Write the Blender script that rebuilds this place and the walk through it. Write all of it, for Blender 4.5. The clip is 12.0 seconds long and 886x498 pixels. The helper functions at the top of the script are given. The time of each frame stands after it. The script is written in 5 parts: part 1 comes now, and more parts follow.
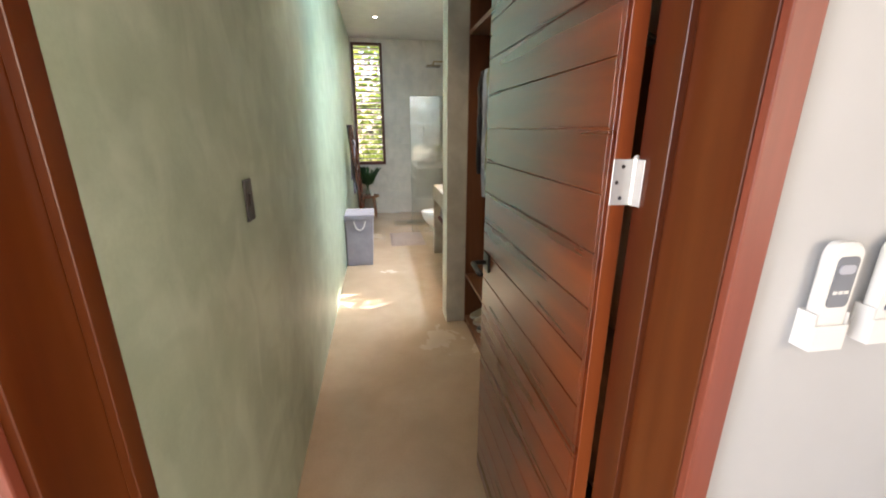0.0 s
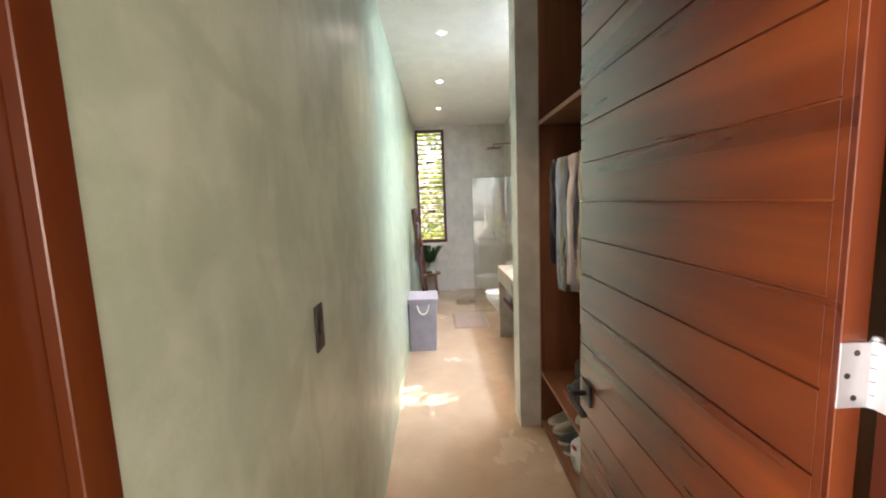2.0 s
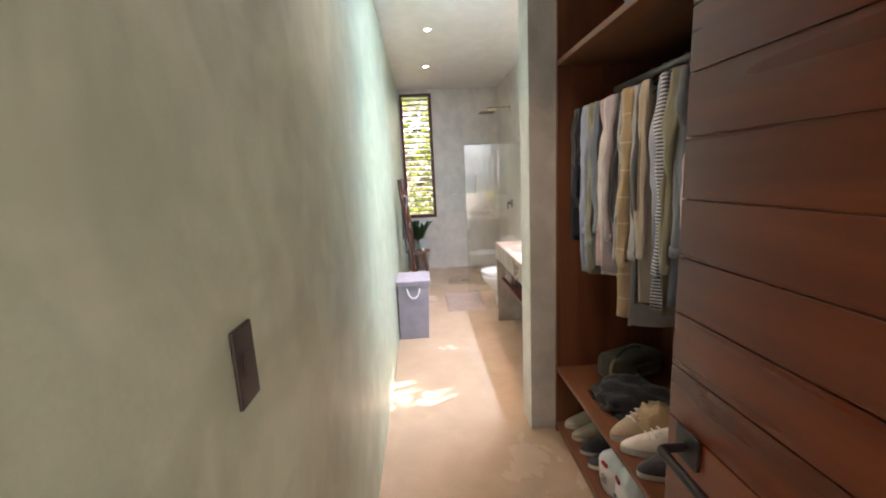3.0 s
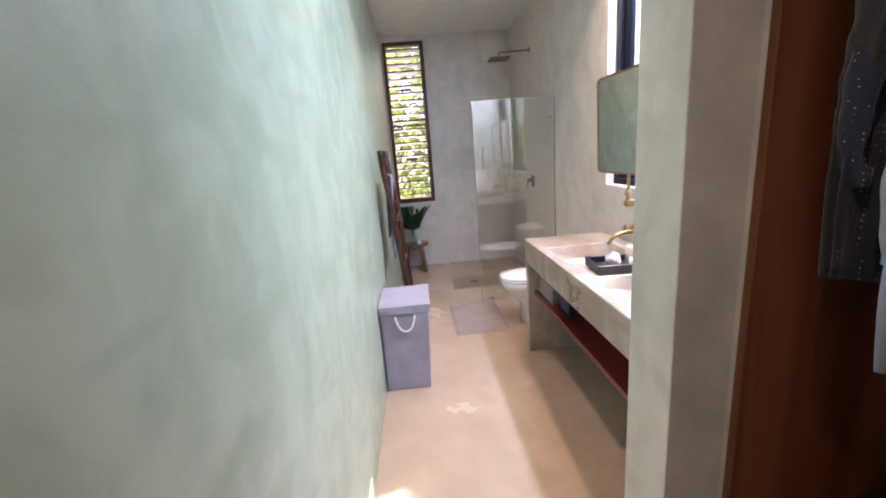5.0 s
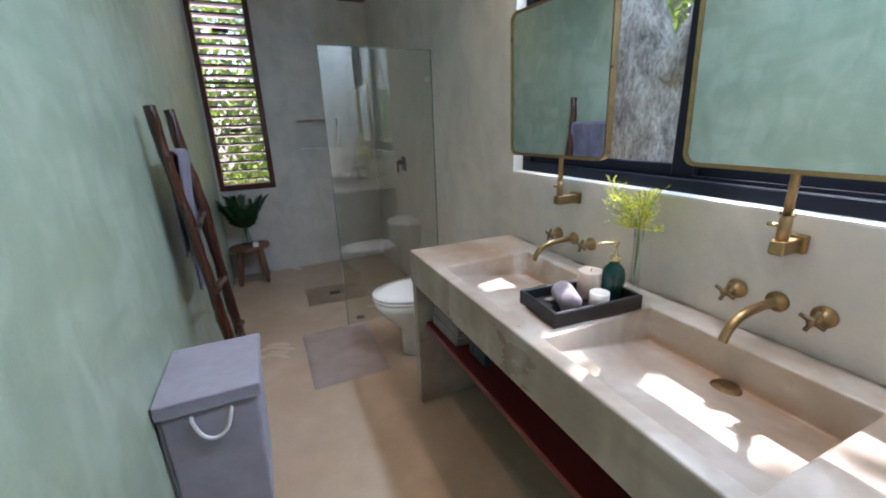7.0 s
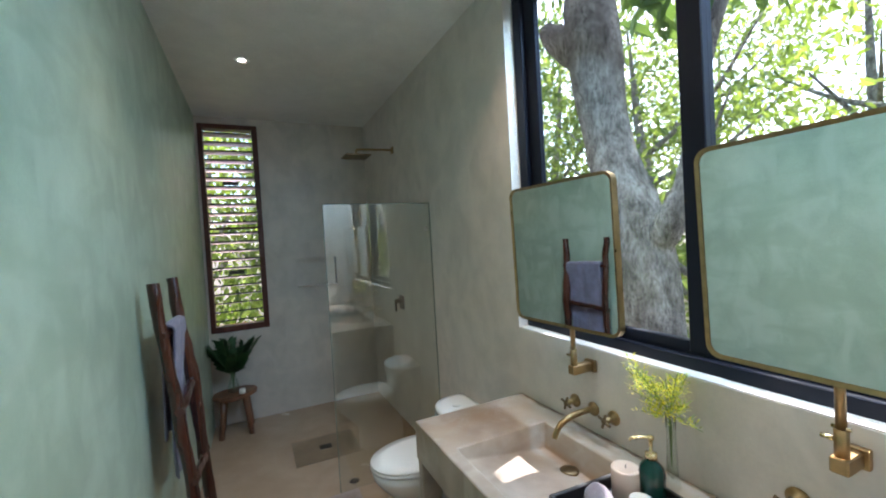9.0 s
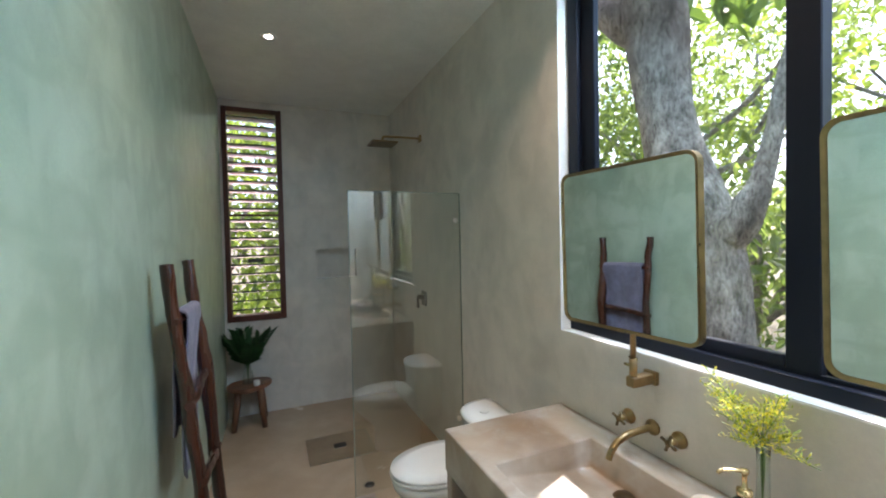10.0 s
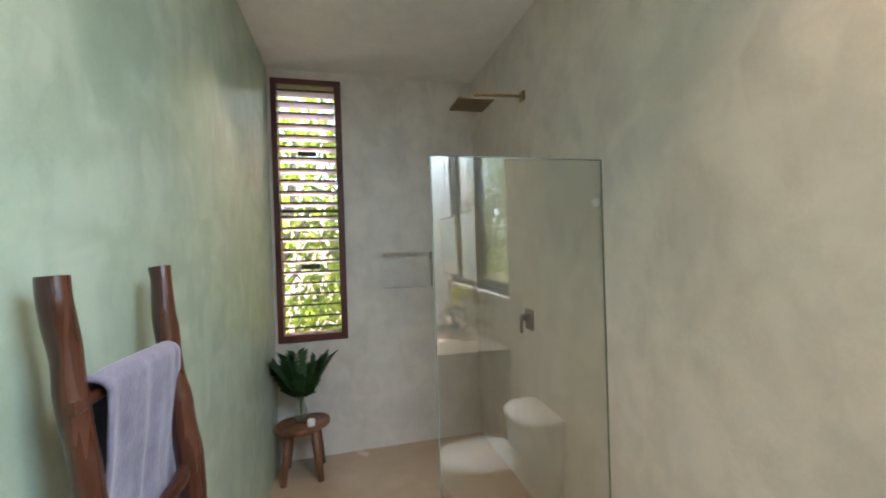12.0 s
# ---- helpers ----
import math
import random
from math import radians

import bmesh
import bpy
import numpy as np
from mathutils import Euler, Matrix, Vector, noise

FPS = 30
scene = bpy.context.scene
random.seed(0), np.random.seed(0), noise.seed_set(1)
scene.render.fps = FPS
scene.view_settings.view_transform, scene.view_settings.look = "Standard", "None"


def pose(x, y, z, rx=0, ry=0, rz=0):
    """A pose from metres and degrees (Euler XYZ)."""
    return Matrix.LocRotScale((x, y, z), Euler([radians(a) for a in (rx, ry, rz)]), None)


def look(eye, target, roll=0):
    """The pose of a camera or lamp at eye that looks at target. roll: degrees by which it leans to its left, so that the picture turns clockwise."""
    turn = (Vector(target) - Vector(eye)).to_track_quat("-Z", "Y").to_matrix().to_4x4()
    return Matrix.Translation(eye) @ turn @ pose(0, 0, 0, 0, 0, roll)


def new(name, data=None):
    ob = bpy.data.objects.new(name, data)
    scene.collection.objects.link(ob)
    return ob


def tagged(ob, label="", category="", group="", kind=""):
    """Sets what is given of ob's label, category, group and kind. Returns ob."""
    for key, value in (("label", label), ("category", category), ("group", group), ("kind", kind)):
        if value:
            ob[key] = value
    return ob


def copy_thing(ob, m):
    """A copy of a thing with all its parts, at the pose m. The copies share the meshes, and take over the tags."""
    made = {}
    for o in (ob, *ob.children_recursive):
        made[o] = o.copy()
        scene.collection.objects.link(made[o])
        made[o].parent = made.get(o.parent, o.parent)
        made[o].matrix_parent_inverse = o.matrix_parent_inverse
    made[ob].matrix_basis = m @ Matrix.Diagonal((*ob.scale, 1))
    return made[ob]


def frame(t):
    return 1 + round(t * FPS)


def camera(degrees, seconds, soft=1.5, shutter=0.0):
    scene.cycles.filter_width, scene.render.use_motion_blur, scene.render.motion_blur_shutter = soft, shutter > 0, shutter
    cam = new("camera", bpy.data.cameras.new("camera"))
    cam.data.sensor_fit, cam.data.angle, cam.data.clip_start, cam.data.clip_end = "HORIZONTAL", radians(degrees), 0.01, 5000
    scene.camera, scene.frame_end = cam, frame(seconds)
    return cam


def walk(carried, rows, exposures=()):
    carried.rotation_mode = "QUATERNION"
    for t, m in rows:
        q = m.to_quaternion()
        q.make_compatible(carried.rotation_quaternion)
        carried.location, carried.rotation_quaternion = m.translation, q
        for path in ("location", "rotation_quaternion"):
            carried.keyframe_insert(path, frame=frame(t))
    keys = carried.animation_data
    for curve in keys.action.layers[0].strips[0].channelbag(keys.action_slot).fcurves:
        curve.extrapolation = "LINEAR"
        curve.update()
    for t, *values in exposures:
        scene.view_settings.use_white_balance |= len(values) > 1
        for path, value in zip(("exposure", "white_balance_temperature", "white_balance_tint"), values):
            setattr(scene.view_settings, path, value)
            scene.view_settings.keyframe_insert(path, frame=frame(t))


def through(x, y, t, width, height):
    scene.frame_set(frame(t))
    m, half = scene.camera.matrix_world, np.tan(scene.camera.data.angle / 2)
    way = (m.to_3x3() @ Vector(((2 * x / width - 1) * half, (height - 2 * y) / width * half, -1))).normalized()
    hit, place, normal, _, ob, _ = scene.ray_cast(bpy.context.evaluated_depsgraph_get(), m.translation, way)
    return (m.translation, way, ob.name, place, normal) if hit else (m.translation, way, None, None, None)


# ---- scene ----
cam = camera(96.2, 12.0, 2.0)
PATH = [
    (0, (0.389, -0.603, 1.438), (0.69, 1.288, 0.859), 0.1),
    (0.5, (0.41, -0.602, 1.473), (0.483, 1.344, 1.017), -2.2),
    (1, (0.394, -0.616, 1.53), (0.239, 1.352, 1.208), -2.9),
    (1.5, (0.386, -0.558, 1.549), (0.294, 1.418, 1.254), -3.2),
    (2, (0.331, -0.404, 1.562), (0.36, 1.581, 1.321), -2.2),
    (2.5, (0.294, -0.189, 1.557), (0.408, 1.787, 1.27), -2.3),
    (2.7, (0.287, -0.087, 1.536), (0.37, 1.885, 1.213), -2.7),
    (4.3, (0.297, 0.849, 1.46), (0.472, 2.797, 1.042), -4.7),
    (4.5, (0.289, 1.01, 1.46), (0.424, 2.96, 1.038), -5.6),
    (5, (0.314, 1.366, 1.423), (0.407, 3.309, 0.96), -4.6),
    (5.5, (0.306, 1.686, 1.406), (0.549, 3.608, 0.913), -3.1),
    (6, (0.365, 1.945, 1.397), (0.628, 3.87, 0.923), -3.3),
    (6.5, (0.424, 2.134, 1.383), (0.83, 4.016, 0.843), -2.9),
    (7, (0.441, 2.296, 1.368), (1.199, 4.049, 0.775), -2.0),
    (7.2, (0.444, 2.354, 1.394), (1.364, 4.04, 0.835), -1.2),
    (8.8, (0.443, 2.376, 1.567), (1.364, 4.149, 1.478), -3.5),
    (9, (0.427, 2.394, 1.587), (1.283, 4.2, 1.538), -3.3),
    (9.5, (0.411, 2.449, 1.57), (1.212, 4.281, 1.548), -2.1),
    (10, (0.411, 2.588, 1.549), (1.2, 4.426, 1.499), -1.2),
    (10.5, (0.491, 2.769, 1.55), (1.168, 4.65, 1.54), -0.9),
    (11, (0.507, 3.012, 1.534), (1.117, 4.916, 1.535), 0.1),
    (11.5, (0.458, 3.268, 1.527), (1.044, 5.18, 1.529), -0.8),
    (12, (0.504, 3.522, 1.507), (0.989, 5.463, 1.495), -1.8),
]
EXPOSURES = [(0.0, 3.52, 6850, 18), (1.5, 3.66, 6900, 20), (2.5, 3.78, 6850, 29), (4.5, 3.62, 6150, 31), (5.5, 3.08, 6300, 40), (6.5, 2.47, 5950, 29), (7.2, 2.40, 5780, 18), (9.0, 2.31, 5880, 14), (10.5, 2.58, 6350, 18), (11.5, 3.03, 6570, 20), (12.0, 3.26, 6620, 20)]
walk(cam, [(t, look(e, g, r)) for t, e, g, r in PATH], EXPOSURES)

# ---- light: sky, one sun, the bedroom's window, added fills and the ceiling downlights ----
SUN = Vector((1.0, 0.51, 1.5)).normalized()
world = bpy.data.worlds.new("world")
scene.world = world
world.use_nodes = True
wn = world.node_tree
sky = wn.nodes.new("ShaderNodeTexSky")
sky.sky_type, sky.sun_disc = "NISHITA", False
sky.sun_elevation = math.asin(SUN.z)
sky.sun_rotation = math.atan2(SUN.x, SUN.y)
sky.air_density, sky.dust_density = 1.0, 2.0
wn.nodes["Background"].inputs["Strength"].default_value = 0.125
wn.links.new(sky.outputs["Color"], wn.nodes["Background"].inputs["Color"])

sun = bpy.data.lights.new("sun", "SUN")
sun.energy, sun.angle, sun.color = 2.6, radians(0.53), (1.0, 0.94, 0.84)
new("sun", sun).matrix_world = look((12, 4, 18), Vector((12, 4, 18)) - SUN)


def area_lamp(name, m, sx, sy, watts, color, round_=False):
    la = bpy.data.lights.new(name, "AREA")
    la.shape = "DISK" if round_ else "RECTANGLE"
    la.size = sx
    if not round_:
        la.size_y = sy
    la.energy, la.color = watts, color
    new(name, la).matrix_world = m


# the bedroom's glazed door behind the start of the walk
area_lamp("bedroom_window_light", look((-2.48, -1.52, 1.3), (0, -1.52, 1.25)), 1.2, 2.2, 12.5, (0.96, 0.98, 1.0))
# unseen fill lamp added opposite, to brighten the corridor's green wall
area_lamp("bedroom_side_fill", look((1.74, -2.1, 1.4), (0, -2.1, 1.35)), 1.6, 1.6, 8.5, (1.0, 0.88, 0.70))
# added strip lamp under the large window's head, standing in for sky light
area_lamp("window_sky_fill", look((1.66, 3.00, 2.675), (0.45, 3.00, 1.0)), 1.12, 0.10, 27, (0.56, 0.82, 1.0))
DOWNLIGHTS = [(0.43, y) for y in (1.58, 2.82, 4.07, 5.325)]
# two warm spots in the ceiling over the basins light the counter and throw its edge onto the floor
SPOTS = [(1.23, y) for y in (2.80, 3.66)]


def spot_lamp(name, x, y, watts, cone):
    la = bpy.data.lights.new(name, "SPOT")
    la.energy, la.color, la.spot_size, la.spot_blend, la.shadow_soft_size = watts, (1.0, 0.78, 0.54), radians(cone), 0.6, 0.025
    new(name, la).matrix_world = look((x, y, 2.83), (x, y, 0))


for lx, ly in DOWNLIGHTS:
    spot_lamp("downlight_bulb", lx, ly, 3.6, 84)
for lx, ly in SPOTS:
    spot_lamp("basin_spot_bulb", lx, ly, 7.0, 104)


# ---- helpers for meshes ----
def part(name, bm, material, parent=None, label="", smooth=False):
    me = bpy.data.meshes.new(name)
    bm.to_mesh(me)
    bm.free()
    if smooth:
        me.shade_smooth()
    if material:
        me.materials.append(material)
    ob = new(name, me)
    if parent:
        ob.parent = parent
    if label:
        ob["label"] = label
    return ob


def empty(name, at, label, category, group="", rz=0.0):
    ob = new(name)
    ob.empty_display_size = 0.05
    ob.matrix_basis = pose(*at, 0, 0, rz)
    return tagged(ob, label, category, group)


def box(bm, x0, x1, y0, y1, z0, z1, bevel=0.0, seg=1, m=None):
    r = bmesh.ops.create_cube(bm, size=1)
    vs = r["verts"]
    for v in vs:
        v.co = Vector(((x0 + x1) / 2 + v.co.x * (x1 - x0), (y0 + y1) / 2 + v.co.y * (y1 - y0), (z0 + z1) / 2 + v.co.z * (z1 - z0)))
    if bevel:
        es = list({e for v in vs for e in v.link_edges})
        r = bmesh.ops.bevel(bm, geom=es, offset=bevel, segments=seg, profile=0.5, affect="EDGES")
        vs = list({v for f in r["faces"] for v in f.verts} | {v for v in vs if v.is_valid})
    if m is not None:
        bmesh.ops.transform(bm, matrix=m, verts=[v for v in vs if v.is_valid])
    return [v for v in vs if v.is_valid]


def boxed(name, x0, x1, y0, y1, z0, z1, mat, parent=None, bevel=0.0, seg=1, label="", m=None):
    bm = bmesh.new()
    box(bm, x0, x1, y0, y1, z0, z1, bevel, seg, m)
    return part(name, bm, mat, parent, label)


def loft(bm, rings, cap=True, closed=True):
    """Skin rings of equal length, each a list of points."""
    rows = [[bm.verts.new(p) for p in ring] for ring in rings]
    n = len(rows[0])
    for a, b in zip(rows, rows[1:]):
        for i in range(n if closed else n - 1):
            j = (i + 1) % n
            bm.faces.new((a[i], a[j], b[j], b[i]))
    if cap and closed:
        bm.faces.new(rows[0][::-1])
        bm.faces.new(rows[-1])
    bmesh.ops.recalc_face_normals(bm, faces=bm.faces)
    return rows


def lathe(bm, profile, n=24, at=(0, 0, 0), cap=True):
    rings = [[(at[0] + r * math.cos(2 * math.pi * i / n), at[1] + r * math.sin(2 * math.pi * i / n), at[2] + z) for i in range(n)] for r, z in profile]
    return loft(bm, rings, cap)


def tube(bm, points, radius, n=10, cap=True, flat=1.0):
    """A tube along points; radius a number or one per point."""
    pts = [Vector(p) for p in points]
    rad = radius if isinstance(radius, (list, tuple)) else [radius] * len(pts)
    rings, side = [], None
    for i, p in enumerate(pts):
        d = (pts[min(i + 1, len(pts) - 1)] - pts[max(i - 1, 0)]).normalized()
        if side is None:
            side = d.cross(Vector((0, 0, 1)) if abs(d.z) < 0.9 else Vector((1, 0, 0))).normalized()
        side = (side - d * side.dot(d)).normalized()
        up = d.cross(side)
        rings.append([p + (side * math.cos(a) + up * math.sin(a) * flat) * rad[i] for a in (2 * math.pi * k / n for k in range(n))])
    return loft(bm, rings, cap)


def smooth_path(points, steps=6):
    """Points along a Catmull-Rom curve."""
    p = [Vector(q) for q in points]
    p = [p[0] * 2 - p[1]] + p + [p[-1] * 2 - p[-2]]
    out = []
    for i in range(1, len(p) - 2):
        for k in range(steps):
            t = k / steps
            a, b, c, d = p[i - 1:i + 3]
            out.append(0.5 * (2 * b + (c - a) * t + (2 * a - 5 * b + 4 * c - d) * t * t + (3 * b - a - 3 * c + d) * t ** 3))
    out.append(p[-2])
    return out


def rounded_rect(w, h, r, n=5):
    pts = []
    for cx, cy, a0 in ((w / 2 - r, h / 2 - r, 0), (-w / 2 + r, h / 2 - r, 90), (-w / 2 + r, -h / 2 + r, 180), (w / 2 - r, -h / 2 + r, 270)):
        for k in range(n + 1):
            a = radians(a0 + 90 * k / n)
            pts.append((cx + r * math.cos(a), cy + r * math.sin(a)))
    return pts


def wall_panel(name, axis, face, thick, u0, u1, z0, z1, holes, mat, parent=None, label=""):
    """A wall in the plane axis = face, its back at face + thick, with openings (u0, u1, z0, z1) cut through it."""
    us = sorted({u0, u1, *[h[0] for h in holes], *[h[1] for h in holes]})
    zs = sorted({z0, z1, *[h[2] for h in holes], *[h[3] for h in holes]})
    bm = bmesh.new()
    cache = {}

    def vert(u, z, w):
        k = (round(u, 4), round(z, 4), w)
        if k not in cache:
            d = face + (thick if w else 0)
            cache[k] = bm.verts.new((d, u, z) if axis == "x" else (u, d, z))
        return cache[k]

    def solid(i, j):
        if not (0 <= i < len(us) - 1 and 0 <= j < len(zs) - 1):
            return False
        u, z = (us[i] + us[i + 1]) / 2, (zs[j] + zs[j + 1]) / 2
        return not any(h[0] < u < h[1] and h[2] < z < h[3] for h in holes)

    for i in range(len(us) - 1):
        for j in range(len(zs) - 1):
            if not solid(i, j):
                continue
            a, b, c, d = us[i], us[i + 1], zs[j], zs[j + 1]
            for w in (0, 1):
                bm.faces.new([vert(a, c, w), vert(b, c, w), vert(b, d, w), vert(a, d, w)])
            for di, dj, p, q in ((-1, 0, (a, c), (a, d)), (1, 0, (b, c), (b, d)), (0, -1, (a, c), (b, c)), (0, 1, (a, d), (b, d))):
                if not solid(i + di, j + dj):
                    bm.faces.new([vert(*p, 0), vert(*q, 0), vert(*q, 1), vert(*p, 1)])
    bmesh.ops.recalc_face_normals(bm, faces=bm.faces)
    ob = part(name, bm, mat, parent, label)
    ob["kind"] = "structure"
    return ob


# ---- materials ----
def material(name):
    m = bpy.data.materials.new(name)
    m.use_nodes = True
    nt = m.node_tree
    return m, nt, nt.nodes["Principled BSDF"]


def node(nt, kind, **values):
    n = nt.nodes.new(kind)
    for k, v in values.items():
        n.inputs[k.replace("_", " ")].default_value = v
    return n


def ramp(nt, fac, stops):
    r = nt.nodes.new("ShaderNodeValToRGB")
    el = r.color_ramp.elements
    full = [(p, (*c, 1) if len(c) == 3 else (c[0], c[0], c[0], 1)) for p, c in stops]
    el[0].position, el[0].color = full[0]
    el[1].position, el[1].color = full[-1]
    for p, c in full[1:-1]:
        el.new(p).color = c
    nt.links.new(fac, r.inputs["Fac"])
    return r.outputs["Color"]


def coords(nt, scale=(1, 1, 1), space="Object", rot=(0, 0, 0)):
    c = nt.nodes.new("ShaderNodeTexCoord")
    mp = nt.nodes.new("ShaderNodeMapping")
    mp.inputs["Scale"].default_value = scale
    mp.inputs["Rotation"].default_value = rot
    nt.links.new(c.outputs[space], mp.inputs["Vector"])
    return mp.outputs["Vector"]


def noise_tex(nt, vec, scale, detail=4, rough=0.55, dist=0.0):
    n = node(nt, "ShaderNodeTexNoise", Scale=scale, Detail=detail, Roughness=rough, Distortion=dist)
    nt.links.new(vec, n.inputs["Vector"])
    return n.outputs["Fac"]


def mixed(nt, a, b, fac, kind="MIX"):
    m = nt.nodes.new("ShaderNodeMix")
    m.data_type, m.blend_type = "RGBA", kind
    for sock, v in ((m.inputs[6], a), (m.inputs[7], b), (m.inputs[0], fac)):
        if isinstance(v, bpy.types.NodeSocket):
            nt.links.new(v, sock)
        else:
            sock.default_value = (*v, 1) if isinstance(v, tuple) else v
    return m.outputs[2]


def bump(nt, bsdf, height, strength, distance):
    b = node(nt, "ShaderNodeBump", Strength=strength, Distance=distance)
    nt.links.new(height, b.inputs["Height"])
    nt.links.new(b.outputs["Normal"], bsdf.inputs["Normal"])


def polished_cement(name, dark, mid, light, rough=(0.32, 0.55), relief=0.25, stains=None, spec=0.5, smear=0.0, contrast=1.0):
    """Trowelled cement: cloudy mottling, fine grain, uneven polish."""
    m, nt, b = material(name)
    v = coords(nt)
    cloud = noise_tex(nt, v, 1.7, 6, 0.6, 0.6)
    trowel = noise_tex(nt, coords(nt, (1.0, 1.0, 0.85), rot=(0.3, 0.2, 0.5)), 6.5, 3.5, 0.5, 0.35)
    grain = noise_tex(nt, v, 90, 3, 0.7)
    col = ramp(nt, cloud, [(0.3, dark), (0.5, mid), (0.7, light)])
    t2 = ramp(nt, trowel, [(0.35, (1 - 0.14 * contrast,) * 3), (0.65, (1 + 0.08 * contrast,) * 3)])
    col = mixed(nt, col, t2, 1.0, "MULTIPLY")
    g2 = ramp(nt, grain, [(0.3, (0.95, 0.95, 0.95)), (0.7, (1.03, 1.03, 1.03))])
    col = mixed(nt, col, g2, 1.0, "MULTIPLY")
    if smear:
        # short light trowel strokes, each a soft-edged patch
        sm = noise_tex(nt, coords(nt, (1.6, 1.6, 0.8), rot=(0.7, -0.4, 0.9)), 5.4, 2.5, 0.45, 0.6)
        col = mixed(nt, col, light, ramp(nt, sm, [(0.46, (0, 0, 0)), (0.66, (smear, smear, smear))]))
        sm = noise_tex(nt, coords(nt, (0.8, 0.8, 1.7), rot=(-0.5, 0.3, 0.2)), 4.4, 2.5, 0.45, 0.6)
        col = mixed(nt, col, dark, ramp(nt, sm, [(0.50, (0, 0, 0)), (0.70, (smear, smear, smear))]))
    if stains:
        s = noise_tex(nt, v, 2.2, 5, 0.55, 0.6)
        col = mixed(nt, col, stains, ramp(nt, s, [(0.2, (0, 0, 0)), (0.85, (0.55, 0.55, 0.55))]))
    nt.links.new(col, b.inputs["Base Color"])
    r = ramp(nt, cloud, [(0.3, (rough[0],)), (0.7, (rough[1],))])
    nt.links.new(r, b.inputs["Roughness"])
    b.inputs["Specular IOR Level"].default_value = spec
    h = mixed(nt, trowel, grain, 0.006)
    bump(nt, b, h, relief, 0.005)
    return m


def wood(name, dark, mid, light, axis="z", rough=0.35, grain=1.0, coat=0.0, spec=0.5):
    """Varnished hardwood with grain along one axis."""
    m, nt, b = material(name)
    s = {"x": (0.6, 9, 9), "y": (9, 0.6, 9), "z": (9, 9, 0.6)}[axis]
    v = coords(nt, s)
    big = noise_tex(nt, v, 1.3 * grain, 3, 0.5, 0.5)
    fine = noise_tex(nt, coords(nt, tuple(k * 7 for k in s)), 2.0, 3, 0.7, 0.3)
    oi = nt.nodes.new("ShaderNodeObjectInfo")
    col = ramp(nt, big, [(0.28, dark), (0.5, mid), (0.72, light)])
    f = ramp(nt, fine, [(0.3, (0.94, 0.93, 0.92)), (0.7, (1.03, 1.03, 1.03))])
    col = mixed(nt, col, f, 1.0, "MULTIPLY")
    rnd = ramp(nt, oi.outputs["Random"], [(0.0, (0.88, 0.88, 0.88)), (1.0, (1.1, 1.08, 1.06))])
    col = mixed(nt, col, rnd, 1.0, "MULTIPLY")
    nt.links.new(col, b.inputs["Base Color"])
    nt.links.new(ramp(nt, big, [(0.3, (rough * 0.9,)), (0.7, (rough * 1.2,))]), b.inputs["Roughness"])
    b.inputs["Coat Weight"].default_value = coat
    b.inputs["Specular IOR Level"].default_value = spec
    b.inputs["Coat Roughness"].default_value = 0.25
    bump(nt, b, big, 0.03, 0.002)
    return m


def metal(name, color, rough=0.3, wear=None):
    m, nt, b = material(name)
    n = noise_tex(nt, coords(nt), 35, 5, 0.6)
    nt.links.new(ramp(nt, n, [(0.35, tuple(c * 0.75 for c in color)), (0.65, color)]), b.inputs["Base Color"])
    nt.links.new(ramp(nt, n, [(0.3, (rough * 0.8,)), (0.7, (rough * 1.4,))]), b.inputs["Roughness"])
    b.inputs["Metallic"].default_value = 1.0
    return m


def painted(name, color, rough=0.4, var=0.06, scale=18, relief=0.05, metallic=0.0):
    m, nt, b = material(name)
    n = noise_tex(nt, coords(nt), scale, 5, 0.6)
    nt.links.new(ramp(nt, n, [(0.3, tuple(c * (1 - var) for c in color)), (0.7, tuple(min(1, c * (1 + var)) for c in color))]), b.inputs["Base Color"])
    nt.links.new(ramp(nt, n, [(0.3, (rough * 0.9,)), (0.7, (rough * 1.15,))]), b.inputs["Roughness"])
    b.inputs["Metallic"].default_value = metallic
    bump(nt, b, n, relief, 0.004)
    return m


